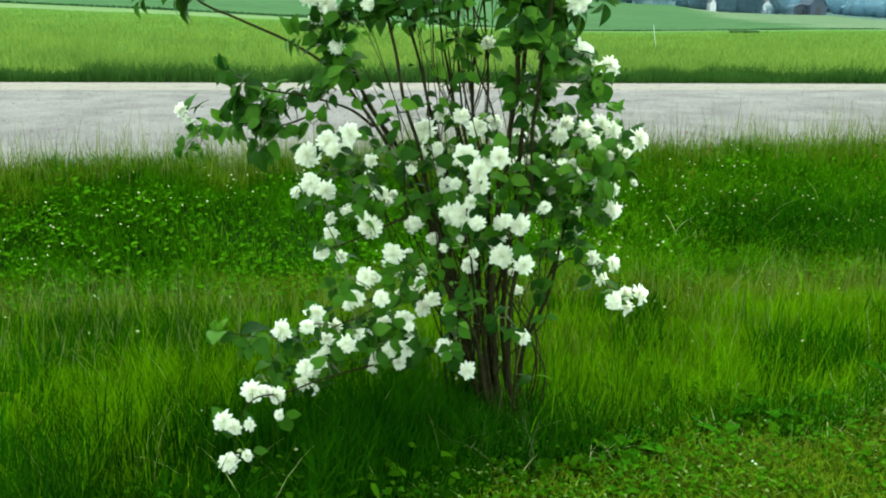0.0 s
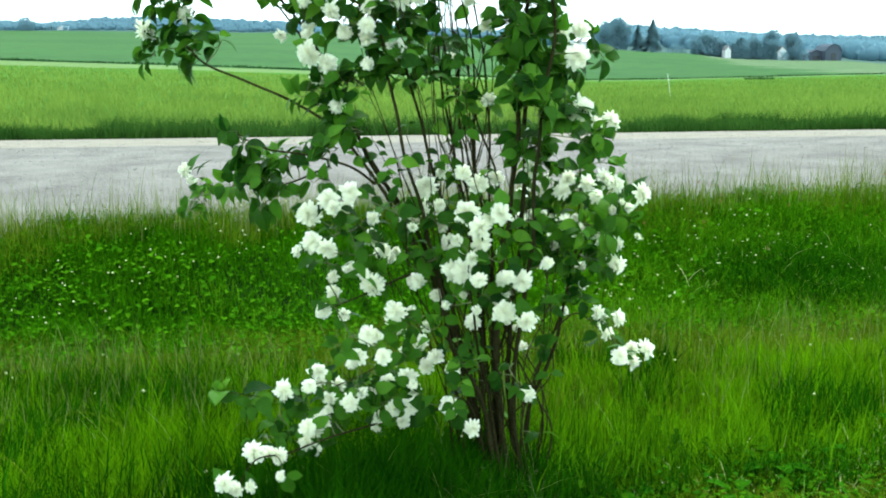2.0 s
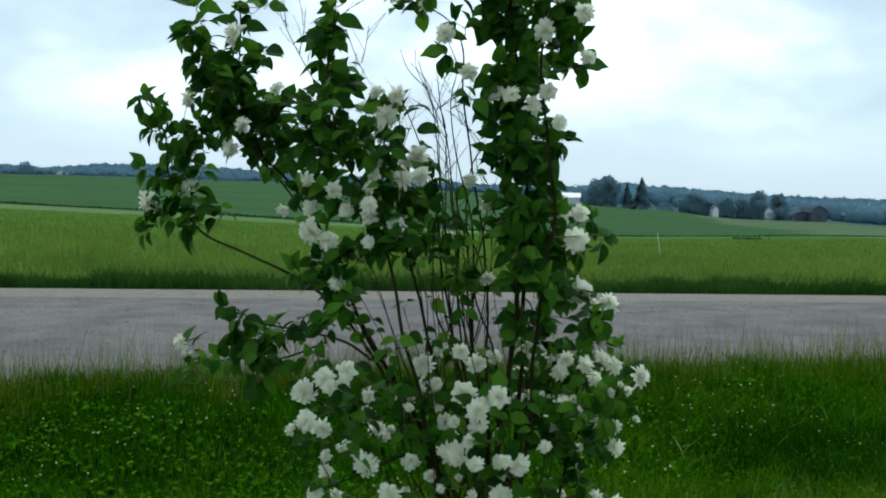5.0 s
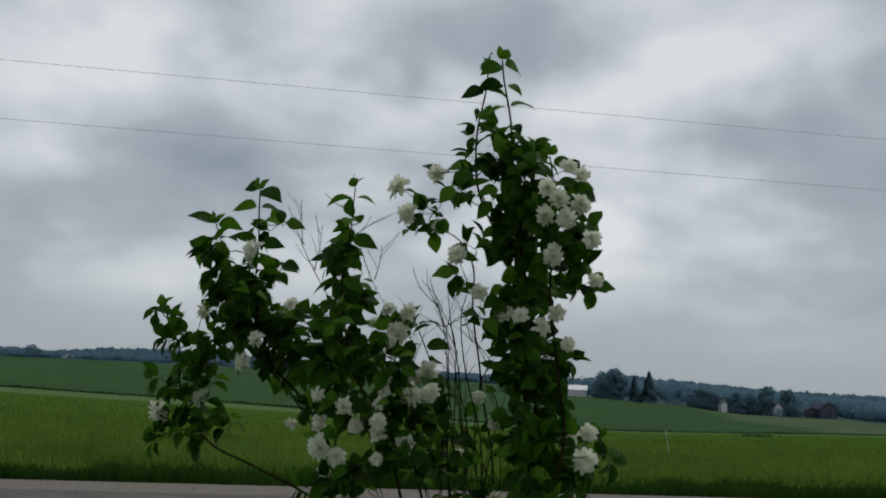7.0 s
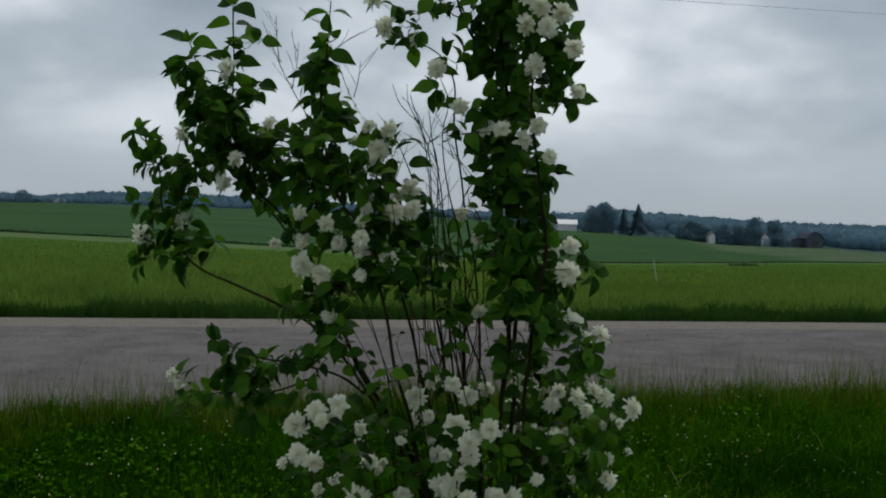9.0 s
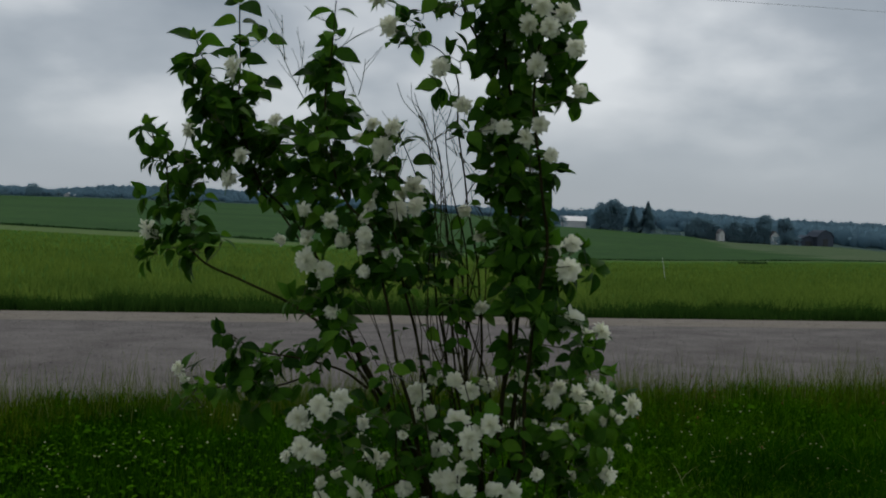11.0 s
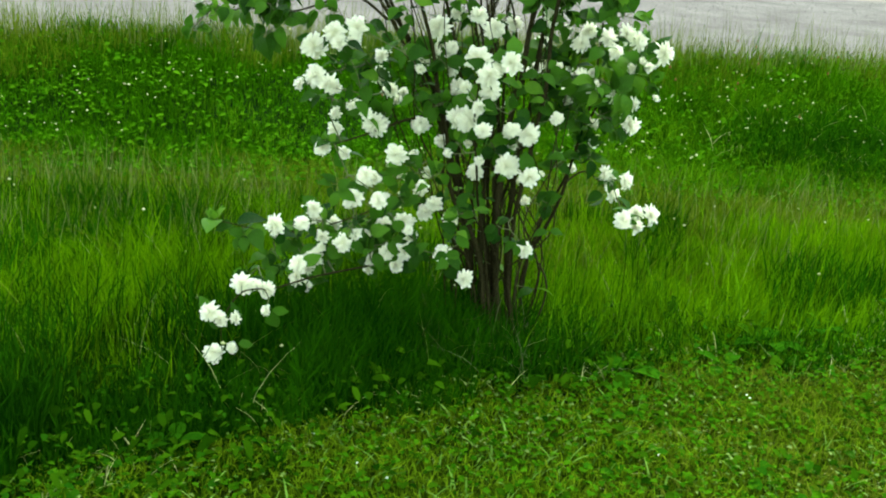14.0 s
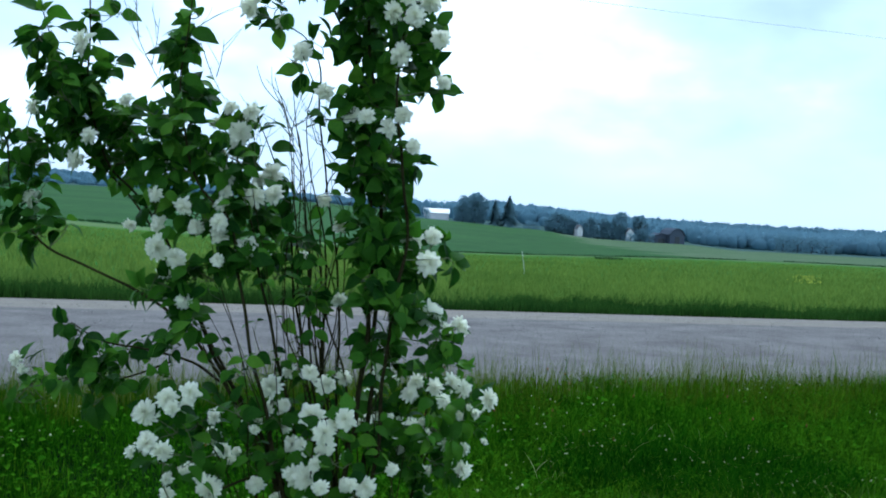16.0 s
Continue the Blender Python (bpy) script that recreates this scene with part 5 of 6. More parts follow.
LEAF_COLUMN = ((0.28, 3.17, 1.89, 0.08, 20), (0.38, 3.13, 1.93, 0.06, 10), (0.42, 3.08, 1.87, 0.04, 4), (0.23, 3.07, 1.83, 0.07, 14), (0.23, 3.10, 1.71, 0.08, 20), (0.32, 3.15, 1.68, 0.07, 12), (0.24, 3.08, 1.61, 0.07, 16), (0.37, 3.15, 1.65, 0.04, 4), (0.31, 3.09, 1.55, 0.07, 14), (0.11, 3.04, 1.76, 0.03, 3), (0.30, 3.11, 1.37, 0.08, 18), (0.39, 3.15, 1.31, 0.08, 16), (0.31, 3.00, 1.24, 0.08, 16), (0.40, 3.08, 1.20, 0.06, 12), (0.48, 3.08, 1.12, 0.06, 9), (0.34, 3.19, 1.09, 0.08, 14), (0.46, 3.20, 1.40, 0.05, 5), (0.50, 3.07, 1.38, 0.03, 2), (0.25, 3.05, 1.45, 0.07, 16), (0.28, 3.02, 1.30, 0.07, 14), (0.33, 3.05, 1.43, 0.06, 10))
LEAF_RIGHT = ((0.39, 3.30, 0.99, 0.07, 8), (0.34, 3.27, 0.90, 0.07, 12), (0.31, 3.14, 0.82, 0.07, 12), (0.40, 3.19, 0.77, 0.08, 14), (0.49, 3.11, 0.86, 0.08, 12), (0.59, 3.28, 0.92, 0.07, 8), (0.51, 3.24, 0.73, 0.07, 12), (0.55, 3.29, 1.03, 0.04, 3), (0.63, 3.27, 0.83, 0.04, 4), (0.46, 3.24, 0.61, 0.07, 8), (0.41, 3.26, 0.57, 0.05, 5), (0.47, 3.22, 0.97, 0.05, 4), (0.58, 3.10, 0.90, 0.04, 4), (0.56, 3.22, 0.54, 0.02, 2))
LEAF_SPRAY = ((-0.55, 3.03, 1.13, 0.04, 6), (-0.49, 3.06, 1.07, 0.07, 12), (-0.41, 3.22, 1.04, 0.08, 14), (-0.46, 3.04, 0.99, 0.07, 13), (-0.29, 3.05, 1.11, 0.06, 6), (-0.30, 3.05, 1.02, 0.05, 4), (-0.70, 3.24, 0.93, 0.07, 11), (-0.59, 3.07, 0.97, 0.05, 5), (-0.47, 3.04, 0.94, 0.04, 5), (-0.75, 3.23, 0.89, 0.04, 3))
LEAF_BELLY = ((0.19, 2.96, 0.78, 0.05, 6), (0.27, 3.13, 0.60, 0.07, 10), (0.18, 3.09, 0.65, 0.06, 8), (0.33, 3.13, 0.48, 0.06, 8), (0.13, 3.16, 0.81, 0.06, 6), (0.04, 3.07, 0.76, 0.07, 9), (0.01, 3.12, 0.88, 0.06, 9), (-0.09, 2.94, 0.92, 0.06, 6), (-0.21, 3.11, 0.86, 0.07, 9), (-0.26, 3.05, 0.84, 0.06, 8), (-0.30, 3.10, 0.74, 0.06, 7), (-0.20, 2.96, 0.79, 0.06, 6), (-0.13, 3.11, 0.72, 0.06, 7), (-0.06, 3.15, 0.76, 0.06, 7), (0.11, 2.94, 0.65, 0.05, 5), (-0.02, 3.01, 0.57, 0.07, 9), (-0.09, 3.07, 0.55, 0.06, 8))
LEAF_SWEEP = ((-0.13, 3.08, 0.41, 0.07, 9), (-0.02, 2.94, 0.50, 0.06, 7), (-0.19, 2.92, 0.42, 0.06, 10), (-0.29, 2.94, 0.41, 0.06, 7), (-0.27, 3.03, 0.28, 0.07, 10), (-0.38, 3.06, 0.30, 0.06, 8), (-0.43, 2.97, 0.28, 0.06, 7), (-0.53, 2.97, 0.34, 0.03, 4), (-0.62, 2.98, 0.37, 0.03, 3), (-0.14, 2.96, 0.34, 0.06, 7), (0.01, 2.98, 0.33, 0.06, 7), (0.11, 2.90, 0.39, 0.06, 7), (0.14, 3.00, 0.46, 0.06, 6), (0.10, 3.11, 0.47, 0.05, 4), (0.26, 2.98, 0.42, 0.05, 5), (-0.50, 3.06, 0.20, 0.04, 3), (-0.22, 2.92, 0.56, 0.06, 5))

for group, thick in ((LEAF_ARM, 1.9), (LEAF_LEFT, 2.3), (LEAF_MIDDLE, 2.0), (LEAF_TOWER, 1.9), (LEAF_COLUMN, 2.4), (LEAF_RIGHT, 2.1), (LEAF_SPRAY, 1.9), (LEAF_BELLY, 0.95), (LEAF_SWEEP, 1.5)):
    for cx, cy, cz, r, n in group:
        spray(cx, cy, cz, r, n, thick)
        if n >= 12 and cz > 1.3:
            spray(cx + rnd.uniform(-0.03, 0.03), cy + 0.13, cz + rnd.uniform(-0.03, 0.03), 0.85 * r, round(0.5 * n), thick)
# lone leaves on short shoots among the bare stems
for line in STEM_LINES[EXTRA_FROM:EXTRA_FROM + 36] + STEM_LINES[3:10]:
    for _ in range(8):
        q = rnd.choice(line[4:])
        if 0.12 < q.z < 1.6 and rnd.random() < (0.5 if q.z > 0.75 else 0.14):
            e = q + Vector((rnd.uniform(-0.08, 0.08), rnd.uniform(-0.10, 0.03), rnd.uniform(0.0, 0.06)))
            twig(q, e, 0.0014, 0.0010)
            for s in (-1, 1):
                leaf(e, Vector((s * rnd.uniform(0.4, 1), rnd.uniform(-0.6, 0.2), rnd.uniform(-0.6, 0.2))), rnd.uniform(0.035, 0.07), rnd.random() < 0.2)
for k, start in ((0, 0.72), (1, 0.80), (2, 0.78), (3, 0.80), (4, 0.80), (5, 0.82), (10, 0.78), (11, 0.76), (12, 0.86), (13, 0.6), (17, 0.7), (18, 0.75)):
    spire(STEM_LINES[k], start)


def flower_mesh(k):
    """A shaggy double blossom one metre across, facing +z: broad outer petals round a tuft of narrow pointed ones."""
    r = random.Random(90 + k)
    bm = bmesh.new()
    open_cup = k >= 4
    petals = [(-0.30, 0.46, 0.085, 9), (0.00, 0.52, 0.088, 12), (0.26, 0.52, 0.076, 13), (0.52, 0.50, 0.066, 13), (0.78, 0.47, 0.058, 12),
              (1.02, 0.44, 0.050, 11 - 5 * open_cup), (1.28, 0.42, 0.044, 9 - 5 * open_cup)]
    for ring, (lift, length, width, count) in enumerate(petals):
        for i in range(count):
            a = 2 * math.pi * (i + 0.5 * ring + r.uniform(-0.3, 0.3)) / count
            e = lift + r.uniform(-0.30, 0.30)
            ln, w = length * r.uniform(0.70, 1.06), width * r.uniform(0.8, 1.3)
            cup, roll, bend = r.uniform(-0.20, 0.10), r.uniform(-0.5, 0.5), r.uniform(-0.08, 0.08)
            rows = []
            for t, f in ((0.08, 0.25), (0.45, 0.85), (0.80, 1.0), (1.0, 0.45)):
                d, z = ln * t * math.cos(e), ln * t * math.sin(e) + cup * t * t
                row = []
                for q in (-1, 0, 1):
                    o = q * w * f + bend * t
                    row.append(bm.verts.new((d * math.cos(a) - o * math.sin(a), d * math.sin(a) + o * math.cos(a), z + 0.05 * abs(q) * f + roll * q * w * f)))
                rows.append(row)
            for p, q in zip(rows, rows[1:]):
                for j in (0, 1):
                    bm.faces.new((p[j], p[j + 1], q[j + 1], q[j]))
    me = bpy.data.meshes.new("blossom")
    bm.to_mesh(me)
    bm.free()
    me.materials.append(M_PETAL)
    for f in me.polygons:
        f.use_smooth = True
    return me


def calyx_mesh():
    """The green cup and short stalk under a blossom."""
    bm = bmesh.new()
    bmesh.ops.create_cone(bm, cap_ends=False, segments=8, radius1=0.03, radius2=0.13, depth=0.22, matrix=Matrix.Translation((0, 0, -0.11)))
    bmesh.ops.create_cone(bm, cap_ends=True, segments=6, radius1=0.022, radius2=0.028, depth=0.2, matrix=Matrix.Translation((0, 0, -0.31)))
    me = bpy.data.meshes.new("calyx")
    bm.to_mesh(me)
    bm.free()
    me.materials.append(M_CALYX)
    return me


BLOSSOMS, CALYX = [flower_mesh(k) for k in range(6)], calyx_mesh()
SPRAY_CENTRES = [Vector(row[:3]) for row in (*LEAF_ARM, *LEAF_LEFT, *LEAF_MIDDLE, *LEAF_TOWER, *LEAF_COLUMN, *LEAF_RIGHT, *LEAF_SPRAY, *LEAF_BELLY, *LEAF_SWEEP)]
for fx, fy, fz, width in (*LOW_SWEEP, *LOW_BACK, *LOW_FRONT, *BELLY, *BELLY_BACK, *BELLY_INNER, *RIGHT_SKIRT, *SHOULDER, *CROWN_LEFT, *TOWER):
    p = Vector((fx, fy, fz))
    root = min(SPRAY_CENTRES + [nearest_stem(p)], key=lambda c: (c - p).length + 0.5 * max(0, c.z - p.z))
    if (root - p).length > 0.02:
        twig(root, p, 0.0018, 0.0011)
    out = Vector((fx - 0.1, (fy - 3.3) * 1.6 - 0.25, 0.18)).normalized() + Vector([rnd.uniform(-0.55, 0.55) for _ in range(3)])
    turn = out.to_track_quat("Z", "Y").to_matrix().to_4x4()
    s = width / 100 * rnd.uniform(0.98, 1.18)
    ob = new("blossom", rnd.choice(BLOSSOMS))
    ob.matrix_basis = Matrix.Translation(p) @ turn @ pose(0, 0, 0, 0, 0, rnd.uniform(0, 360)) @ Matrix.Diagonal((s, s, s * rnd.uniform(0.85, 1.05), 1))
    place_part(ob)
    new("calyx", CALYX).parent = ob
    for i in range(2 if fz > 0.85 or rnd.random() < 0.4 else 1):
        ang = rnd.uniform(0, 6.28)
        leaf(p - out.normalized() * 0.02, Vector((math.cos(ang), 0.25, math.sin(ang) - 0.25)), rnd.uniform(0.05, 0.08), rnd.random() < 0.12)

# smaller half-open blossoms and fallen-apart ones deeper in the shrub
for k in range(74):
    cx, cy, cz, r, _ = rnd.choice(LEAF_BELLY + LEAF_RIGHT + LEAF_RIGHT + LEAF_SWEEP[:5] + LEAF_MIDDLE[:8])
    p = Vector((cx + rnd.uniform(-1.2, 1.2) * r, cy + rnd.uniform(-0.4, 1.4) * r, cz + rnd.uniform(-1, 1) * r))
    root = min(SPRAY_CENTRES + [nearest_stem(p)], key=lambda c: (c - p).length + 0.5 * max(0, c.z - p.z))
    twig(root, p, 0.0016, 0.0010)
    s = rnd.uniform(0.026, 0.044)
    ob = new("blossom", rnd.choice(BLOSSOMS))
    ob.matrix_basis = Matrix.Translation(p) @ Vector((rnd.uniform(-1, 1), rnd.uniform(-1, 0.4), rnd.uniform(-0.5, 0.8))).to_track_quat("Z", "Y").to_matrix().to_4x4() @ Matrix.Diagonal((s, s, s * rnd.uniform(0.8, 1.3), 1))
    place_part(ob)
    new("calyx", CALYX).parent = ob

place_part(triangles("side_twig", TWIG_CO, TWIG_TRI, M_TWIG, "stuff"))
LEAVES.sort(key=lambda e: e[2])
rest = []
for i, (m, young_lit, _) in enumerate(LEAVES):
    me = rnd.choice(LEAF_YOUNG_LIT if young_lit else LEAF_DARK)
    if i < 300:
        ob = new("leaf", me)
        ob.matrix_basis = m
        place_part(ob)
    else:
        rest.append((m, me, young_lit))
for young_lit in (False, True):
    co, tri = [], []
    for m, me, y in rest:
        if y == young_lit:
            k = len(co)
            co.extend(m @ v.co for v in me.vertices)
            for f in me.polygons:
                v = f.vertices
                tri.extend((v[0] + k, v[j] + k, v[j + 1] + k) for j in range(1, len(v) - 1))
    ob = place_part(triangles("foliage", co, tri, M_LEAF_YOUNG_LIT if young_lit else M_LEAF, "stuff"))
    ob.data.polygons.foreach_set("use_smooth", np.ones(len(tri), dtype=bool))


# ---- broad-leaved weeds at the edge of the mown lawn ----
def dock(px, py, size, n, seed):
    r = random.Random(seed)
    plant = thing("dock_plant", (px, py, float(land(px, py))), "low broad-leaved green weed at the edge of the mown lawn", "weed", "weeds at the lawn edge")
    for i in range(n):
        bm = bmesh.new()
        a = 2 * math.pi * (i + r.random() * 0.7) / n
        ln, w, rise = size * r.uniform(0.7, 1.15), size * 0.2, r.uniform(0.35, 1.0)
        rows = []
        for t, s in ((0, 0.12), (0.2, 0.3), (0.45, 1.0), (0.7, 0.9), (0.9, 0.45), (1.0, 0.05)):
            d, z = ln * t * 0.85, ln * (rise * t - 0.55 * t * t) + 0.01
            rows.append([bm.verts.new((d * math.cos(a) - q * w * s * math.sin(a), d * math.sin(a) + q * w * s * math.cos(a), z + 0.15 * w * abs(q))) for q in (-1, 0, 1)])
        for p, q in zip(rows, rows[1:]):
            for j in (0, 1):
                bm.faces.new((p[j], p[j + 1], q[j + 1], q[j]))
        part("leaf", bm, M_WEED, plant)


for k, (px, py, s, n) in enumerate(((1.16, 3.28, 0.15, 7), (1.36, 3.42, 0.13, 6), (0.98, 3.08, 0.12, 5), (0.66, 2.98, 0.14, 5), (-0.95, 2.2, 0.12, 6),
                                    (-0.55, 2.28, 0.11, 5), (1.75, 3.6, 0.14, 6), (0.52, 3.25, 0.16, 4), (-1.25, 2.5, 0.15, 5))):
    dock(px, py, s, n, 300 + k)

# ---- long pale seed stalks bending over at the edge of the unmown grass ----
def arching_stalk(px, py, high, lean_x, lean_y):
    z = float(land(px, py))
    line = smooth_line([(px, py, z), (px + 0.12 * lean_x, py + 0.1 * lean_y, z + 0.6 * high), (px + 0.5 * lean_x, py + 0.5 * lean_y, z + high), (px + lean_x, py + lean_y, z + 0.90 * high)], 5)
    co, tri = tube(line, 0.0010, 0.0006, 4)
    for i, q in enumerate(line[9:]):
        for s in (-1, 1):
            a, b = q + Vector((0.002 * s, 0, 0.003)), q + Vector((0.004 * s, 0.002 * s, -0.009))
            k = len(co)
            co += [q, a, b]
            tri.append((k, k + 1, k + 2))
    triangles("grass_stalk", co, tri, M_DRYISH, "", "long pale grass stalk arching over with a seed head", "grass")


for px, py, high, lx, ly in ((-1.10, 2.32, 0.44, 0.22, -0.12), (-1.12, 2.62, 0.42, 0.34, 0.0), (-1.22, 2.5, 0.48, 0.15, -0.05)):
    arching_stalk(px, py, high, lx, ly)

# ---- fence post, overhead wires ----
post = thing("fence_post", (8.2, 37.0, float(land(8.2, 37.0)) - 0.05), "thin white fibreglass fence post leaning in the hay", "post")
bm = bmesh.new()
bmesh.ops.create_cone(bm, cap_ends=True, segments=10, radius1=0.011, radius2=0.009, depth=0.85, matrix=pose(-0.05, 0, 0.42, 0, -9, 0))
part("rod", bm, M_POST, post)
bm = bmesh.new()
bm_box(bm, -0.120, -0.092, -0.018, 0.018, 0.70, 0.73)
part("insulator", bm, M_POST, post)


def wire(height, sag):
    line = []
    for i in range(61):
        u = -90 + 3.0 * i
        line.append(Vector((u * math.cos(SKEW) - 19.7 * math.sin(SKEW), u * math.sin(SKEW) + 19.7 * math.cos(SKEW), height + sag * (u / 90) ** 2)))
    co, tri = tube(line, 0.0042, 0.0042, 5)
    triangles("overhead_wire", co, tri, M_WIRE, "", "thin grey overhead wire strung along the road", "wire")


wire(7.15, 0.35)
wire(6.07, 0.30)


# ---- trees, farm, woods ----
def crown_quads(r, lobes, n, size):
    """Small leafy clumps, two crossed triangles each, over and inside rounded lobes."""
    co, tri = [], []
    for i in range(n):
        cx, cy, cz, rx, rz = lobes[i % len(lobes)]
        d = Vector((r.gauss(0, 1), r.gauss(0, 1), r.gauss(0, 1))).normalized() * r.uniform(0.55, 1.04)
        p = Vector((cx + d.x * rx, cy + d.y * rx, cz + d.z * rz))
        for _ in range(2):
            a = Vector((r.gauss(0, 1), r.gauss(0, 1), r.gauss(0, 0.7))).normalized() * size * r.uniform(0.6, 1.3)
            b = a.orthogonal().normalized() * size * r.uniform(0.4, 0.9)
            k = len(co)
            co += [p - a, p + b, p + a, p - b]
            tri += [(k, k + 1, k + 2), (k, k + 2, k + 3)]
    return co, tri


def broad_tree(px, py, height, width, seed, label, n=3800):
    r = random.Random(seed)
    tree = thing("broadleaf_tree", (px, py, float(land(px, py)) - 0.2), label, "tree", "farm trees")
    lobes = []
    for i in range(9):
        a = r.uniform(0, 6.28)
        f = r.uniform(0.25, 0.62)
        zc = height * r.uniform(0.24, 0.80)
        lobes.append((math.cos(a) * width * 0.5 * f, math.sin(a) * width * 0.5 * f, zc, width * r.uniform(0.20, 0.30), height * r.uniform(0.15, 0.21)))
    lobes.append((0, 0, height * 0.44, width * 0.40, height * 0.40))
    lobes.append((0, 0, height * 0.20, width * 0.44, height * 0.19))
    lobes.append((0.25 * width, 0, height * 0.16, width * 0.22, height * 0.15))
    lobes.append((-0.25 * width, 0, height * 0.16, width * 0.22, height * 0.15))
    lobes.append((r.uniform(-0.08, 0.08) * width, 0, height * 0.80, width * 0.24, height * 0.19))
    co, tri = tube(smooth_line([(0, 0, 0), (0.05 * width, 0, height * 0.25), (0, 0, height * 0.6)], 3), height * 0.03, height * 0.012, 7)
    for k in range(4):
        a = k * 1.7 + r.random()
        c2, t2 = tube(smooth_line([(0, 0, height * (0.25 + 0.06 * k)), (math.cos(a) * width * 0.18, math.sin(a) * width * 0.18, height * 0.5),
                                   (math.cos(a) * width * 0.32, math.sin(a) * width * 0.32, height * 0.66)], 2), height * 0.014, height * 0.005, 5)
        tri += [(i + len(co), j + len(co), l + len(co)) for i, j, l in t2]
        co += c2
    triangles("trunk", co, tri, M_TRUNK, parent=tree)
    co, tri = crown_quads(r, lobes, n, width * 0.042)
    triangles("crown", co, tri, M_TREE_HAZED, parent=tree)
    return tree


def spruce(px, py, height, width, seed):
    r = random.Random(seed)
    tree = thing("spruce_tree", (px, py, float(land(px, py)) - 0.2), "dark pointed spruce tree beside the farm", "tree", "farm trees")
    co, tri = tube([Vector((0, 0, 0)), Vector((0, 0, height * 0.5)), Vector((0, 0, height))], height * 0.02, 0.02, 6)
    triangles("trunk", co, tri, M_TRUNK, parent=tree)
    co, tri = [], []
    for i in range(1100):
        t = r.uniform(0, 1) ** 0.75
        z, a = height * (0.10 + 0.90 * t), r.uniform(0, 6.28)
        reach = width * 0.5 * (1.02 - t) ** 0.85 * r.uniform(0.45, 1.15) * (0.85 + 0.25 * math.sin(3 * a + 17 * t)) + 0.12
        tip = Vector((math.cos(a) * reach, math.sin(a) * reach, z - 0.28 * reach))
        side = Vector((-math.sin(a), math.cos(a), 0)) * (0.16 * reach + 0.12)
        k = len(co)
        co += [Vector((0, 0, z)), tip * 0.6 + Vector((0, 0, z * 0.4)) + side, tip, tip * 0.6 + Vector((0, 0, z * 0.4)) - side - Vector((0, 0, 0.25))]
        tri += [(k, k + 1, k + 2), (k, k + 2, k + 3)]
    triangles("crown", co, tri, M_SPRUCE_HAZED, parent=tree)


BROAD = "rounded broad-leaved tree beside the distant farm"
for k, (az, py, h, w) in enumerate(((0.1575, 400, 10.4, 8.4), (0.1695, 402, 12.2, 9.6), (0.2475, 398, 8.2, 8.6), (0.2605, 400, 7.6, 8.2), (0.2835, 396, 8.6, 7.6), (0.2955, 399, 8.9, 7.6),
                                    (0.3115, 397, 11.2, 8.0), (0.3325, 401, 11.0, 7.4))):
    broad_tree(az * py, py, h, w, 500 + k, BROAD)
for k, (az, py, h, w) in enumerate(((0.221, 405, 3.6, 4.5), (0.229, 400, 3.2, 4.5), (0.342, 398, 4.4, 5.0), (0.3225, 390, 3.6, 5.0), (0.122, 398, 5.5, 5.0))):
    broad_tree(az * py, py, h, w, 560 + k, "low bushy tree beside the distant farm", 350)
for k, (az, py, h, w) in enumerate(((0.479, 415, 8.0, 9.0), (0.494, 412, 8.6, 9.0), (0.509, 414, 7.6, 9.0), (0.525, 418, 6.4, 8.0))):
    broad_tree(az * py, py, h, w, 580 + k, "broad-leaved tree at the edge of the distant woods", 500)
spruce(0.1886 * 400, 400, 10.4, 6.6, 520)
spruce(0.2020 * 398, 398, 12.4, 10.4, 521)
broad_tree(-0.371 * 880, 880, 11.5, 15.0, 600, "lone rounded tree on the far skyline", 600)
broad_tree(-0.3485 * 880, 880, 7.4, 9.0, 601, "small rounded tree on the far skyline", 300)
broad_tree(-0.398 * 880, 880, 7.4, 10.0, 602, "small rounded tree on the far skyline", 300)


def gabled(name, px, py, width, depth, eaves, ridge, wall, roof, label, gambrel=False, turn=0.0, windows=0):
    """A farm building with its gable to the viewer."""
    ob = thing(name, (px, py, float(land(px, py)) - 0.3), label, "building")
    ob.matrix_basis = Matrix.Translation((px, py, float(land(px, py)) - 0.3)) @ pose(0, 0, 0, 0, 0, turn)
    w = width / 2
    top = [(w, eaves), (w * 0.62, eaves + (ridge - eaves) * 0.68), (0, ridge), (-w * 0.62, eaves + (ridge - eaves) * 0.68), (-w, eaves)] if gambrel else [(w, eaves), (0, ridge), (-w, eaves)]
    bm = bmesh.new()
    bm_prism(bm, [(-w, 0), (w, 0)] + top, 0, depth)
    part("wall", bm, wall, ob)
    bm = bmesh.new()
    over = [(x * 1.07, z + 0.02) for x, z in top]
    bm_prism(bm, over + [(x, z + 0.22) for x, z in over[::-1]], -0.35, depth + 0.35)
    part("roof", bm, roof, ob)
    bm = bmesh.new()
    bm_box(bm, -width * 0.16, width * 0.16, -0.06, 0.03, 0.3, min(eaves * 0.85, 3.2))
    part("door", bm, M_POST if wall is M_WHITE else M_DARK, ob)
    for k in range(windows):
        frame_x = (k - (windows - 1) / 2) * width * 0.62
        bm = bmesh.new()
        bm_box(bm, frame_x - 0.3, frame_x + 0.3, -0.05, 0.03, eaves * 0.95, eaves * 0.95 + 0.6)
        part("window", bm, M_ROOF, ob)
    return ob


gabled("farmhouse", 0.2738 * 391, 393, 2.0, 5.0, 3.1, 4.6, M_WHITE, M_ROOF, "small white gabled farmhouse half hidden by trees")
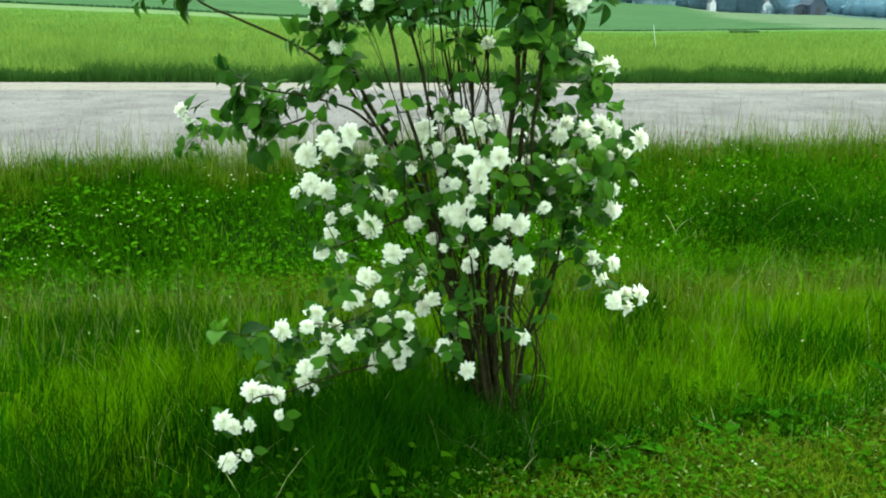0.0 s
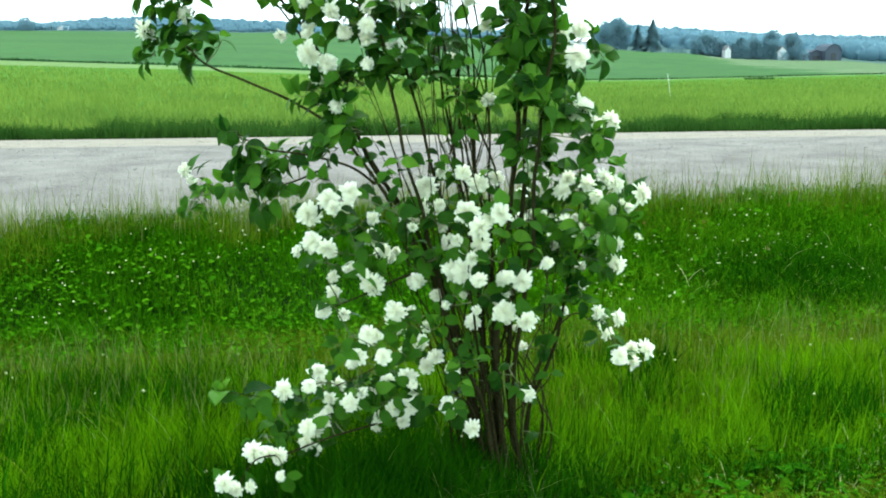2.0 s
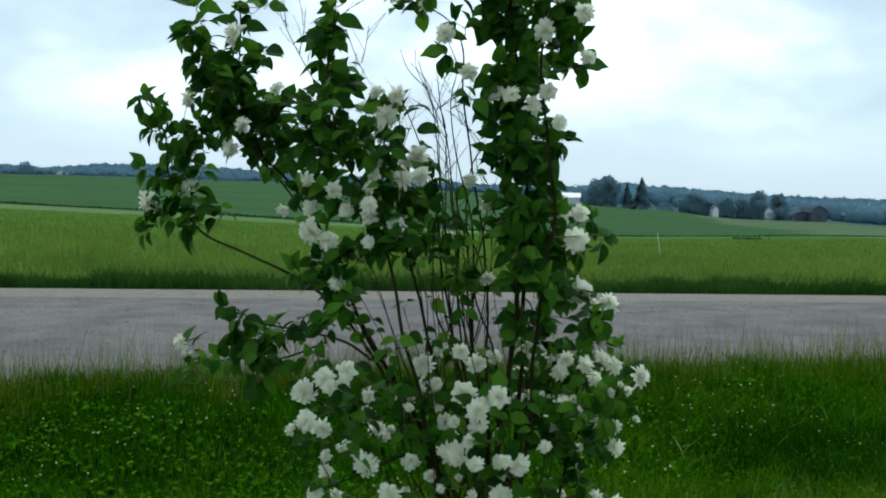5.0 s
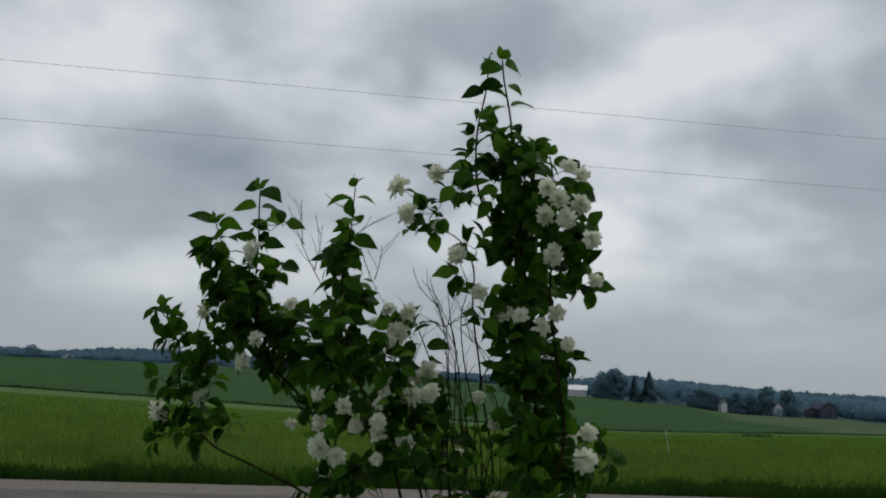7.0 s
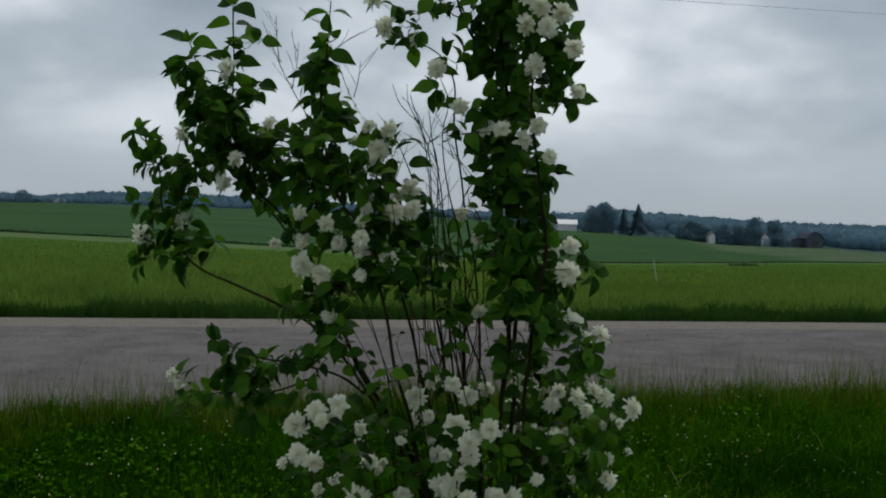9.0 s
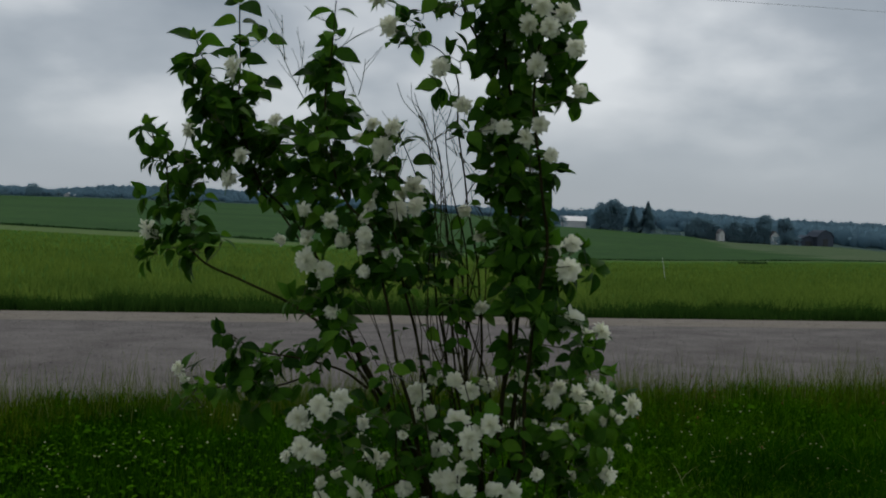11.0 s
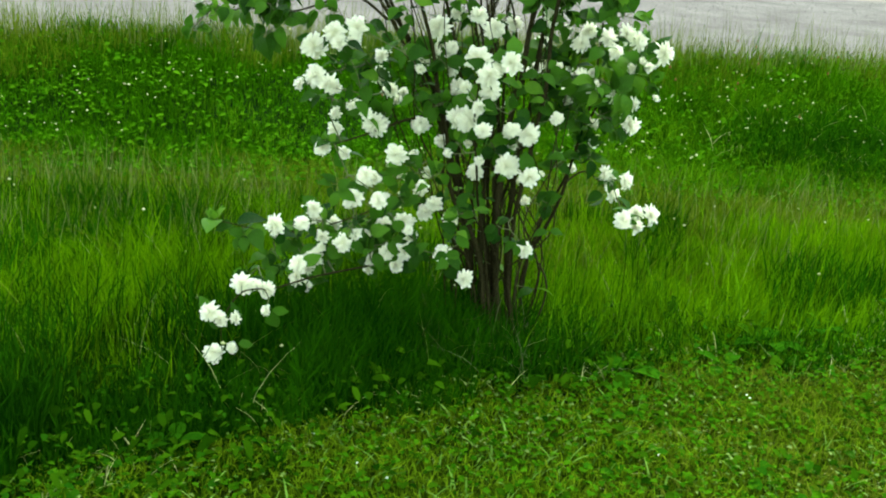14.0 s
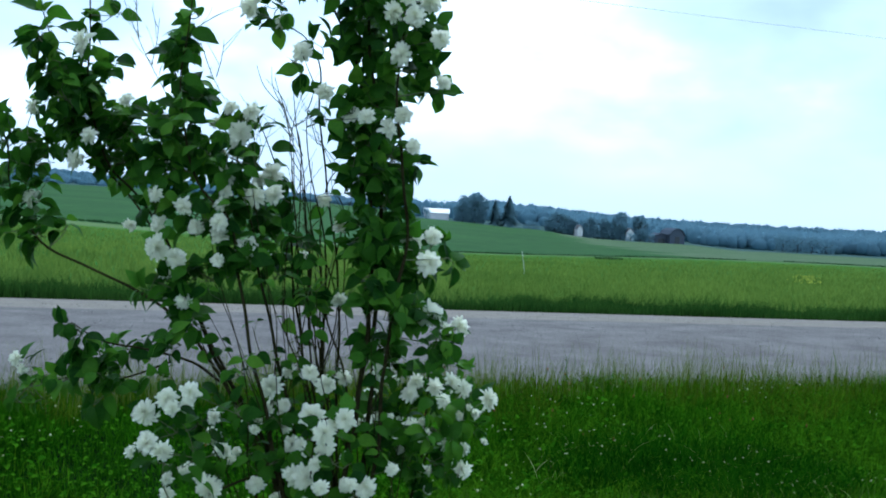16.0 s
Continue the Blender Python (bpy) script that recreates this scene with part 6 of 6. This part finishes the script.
gabled("farmhouse", 0.3225 * 394, 394, 2.8, 5.0, 3.6, 5.2, M_WHITE, M_ROOF, "small white house showing between dark trees")
gabled("barn", 0.3700 * 400, 400, 6.0, 12.0, 3.6, 6.2, M_BARN_HAZED, M_BARN_HAZED, "weathered dark wooden barn with a gambrel roof", True)
gabled("barn", 0.354 * 404, 404, 8.0, 9.0, 2.4, 4.0, M_BARN_HAZED, M_BARN_HAZED, "low dark wooden wing of the old barn")
gabled("shed", 0.144 * 412, 412, 7.0, 9.5, 2.6, 4.4, M_WHITE, M_METAL, "long white farm shed with a bright metal roof", turn=84, windows=2)
gabled("farmhouse", -0.339 * 885, 885, 7.0, 9.0, 2.6, 4.2, M_WHITE, M_METAL, "tiny pale house on the far skyline", windows=1)

# wooded ridge: joined crowns, uneven in height
ico = bmesh.new()
bmesh.ops.create_icosphere(ico, subdivisions=1, radius=1.0)
ico.verts.ensure_lookup_table()
ICO = np.array([v.co[:] for v in ico.verts])
ICO_TRI = np.array([[v.index for v in f.verts] for f in ico.faces])
ico.free()


def woods(name, az, y, high, wide, label):
    n = len(az)
    x = az * y
    base = np.stack([x, y, land(x, y)], 1)
    lump = 1 + 0.15 * rng.standard_normal((n, len(ICO), 1))
    co = ICO[None] * lump * np.stack([wide, wide, high * 0.55], 1)[:, None, :] + base[:, None, :] + np.stack([0 * x, 0 * x, high * 0.42], 1)[:, None, :]
    tri = (ICO_TRI[None] + (np.arange(n) * len(ICO))[:, None, None]).reshape(-1, 3)
    m, per = 8, len(ICO)
    d = rng.standard_normal((n, m, 3))
    d /= np.linalg.norm(d, axis=2, keepdims=True)
    d[:, :, 2] = np.abs(d[:, :, 2]) * 1.02
    p = d * np.stack([wide, wide, high * 0.55], 1)[:, None, :] * rng.uniform(0.9, 1.12, (n, m, 1)) + base[:, None, :] + np.stack([0 * x, 0 * x, high * 0.42], 1)[:, None, :]
    a, b = rng.standard_normal((n, m, 3)) * 0.45, rng.standard_normal((n, m, 3)) * 0.45
    sprigs = np.stack([p - a, p + b, p + a], 2).reshape(-1, 3)
    k = n * per
    tri = np.concatenate([tri, k + np.arange(n * m * 3).reshape(-1, 3)])
    ob = triangles(name, np.concatenate([co.reshape(-1, 3), sprigs]), tri, M_WOODS_HAZED, "stuff", label, "trees")
    ob.data.polygons.foreach_set("use_smooth", np.ones(len(tri), dtype=bool))
    return ob


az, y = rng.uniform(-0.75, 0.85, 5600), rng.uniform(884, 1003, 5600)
woods("skyline_woods", az, y, rng.uniform(3.2, 5.4, 5600), rng.uniform(2.0, 4.0, 5600), "wooded ridge along the skyline with blue haze in its colour")
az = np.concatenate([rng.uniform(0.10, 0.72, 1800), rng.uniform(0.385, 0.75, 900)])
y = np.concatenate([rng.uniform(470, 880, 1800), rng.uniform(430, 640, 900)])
woods("hillside_woods", az, y, rng.uniform(5.0, 8.5, 2700), rng.uniform(2.0, 4.2, 2700), "green woods covering the far hillside with blue haze in their colour")
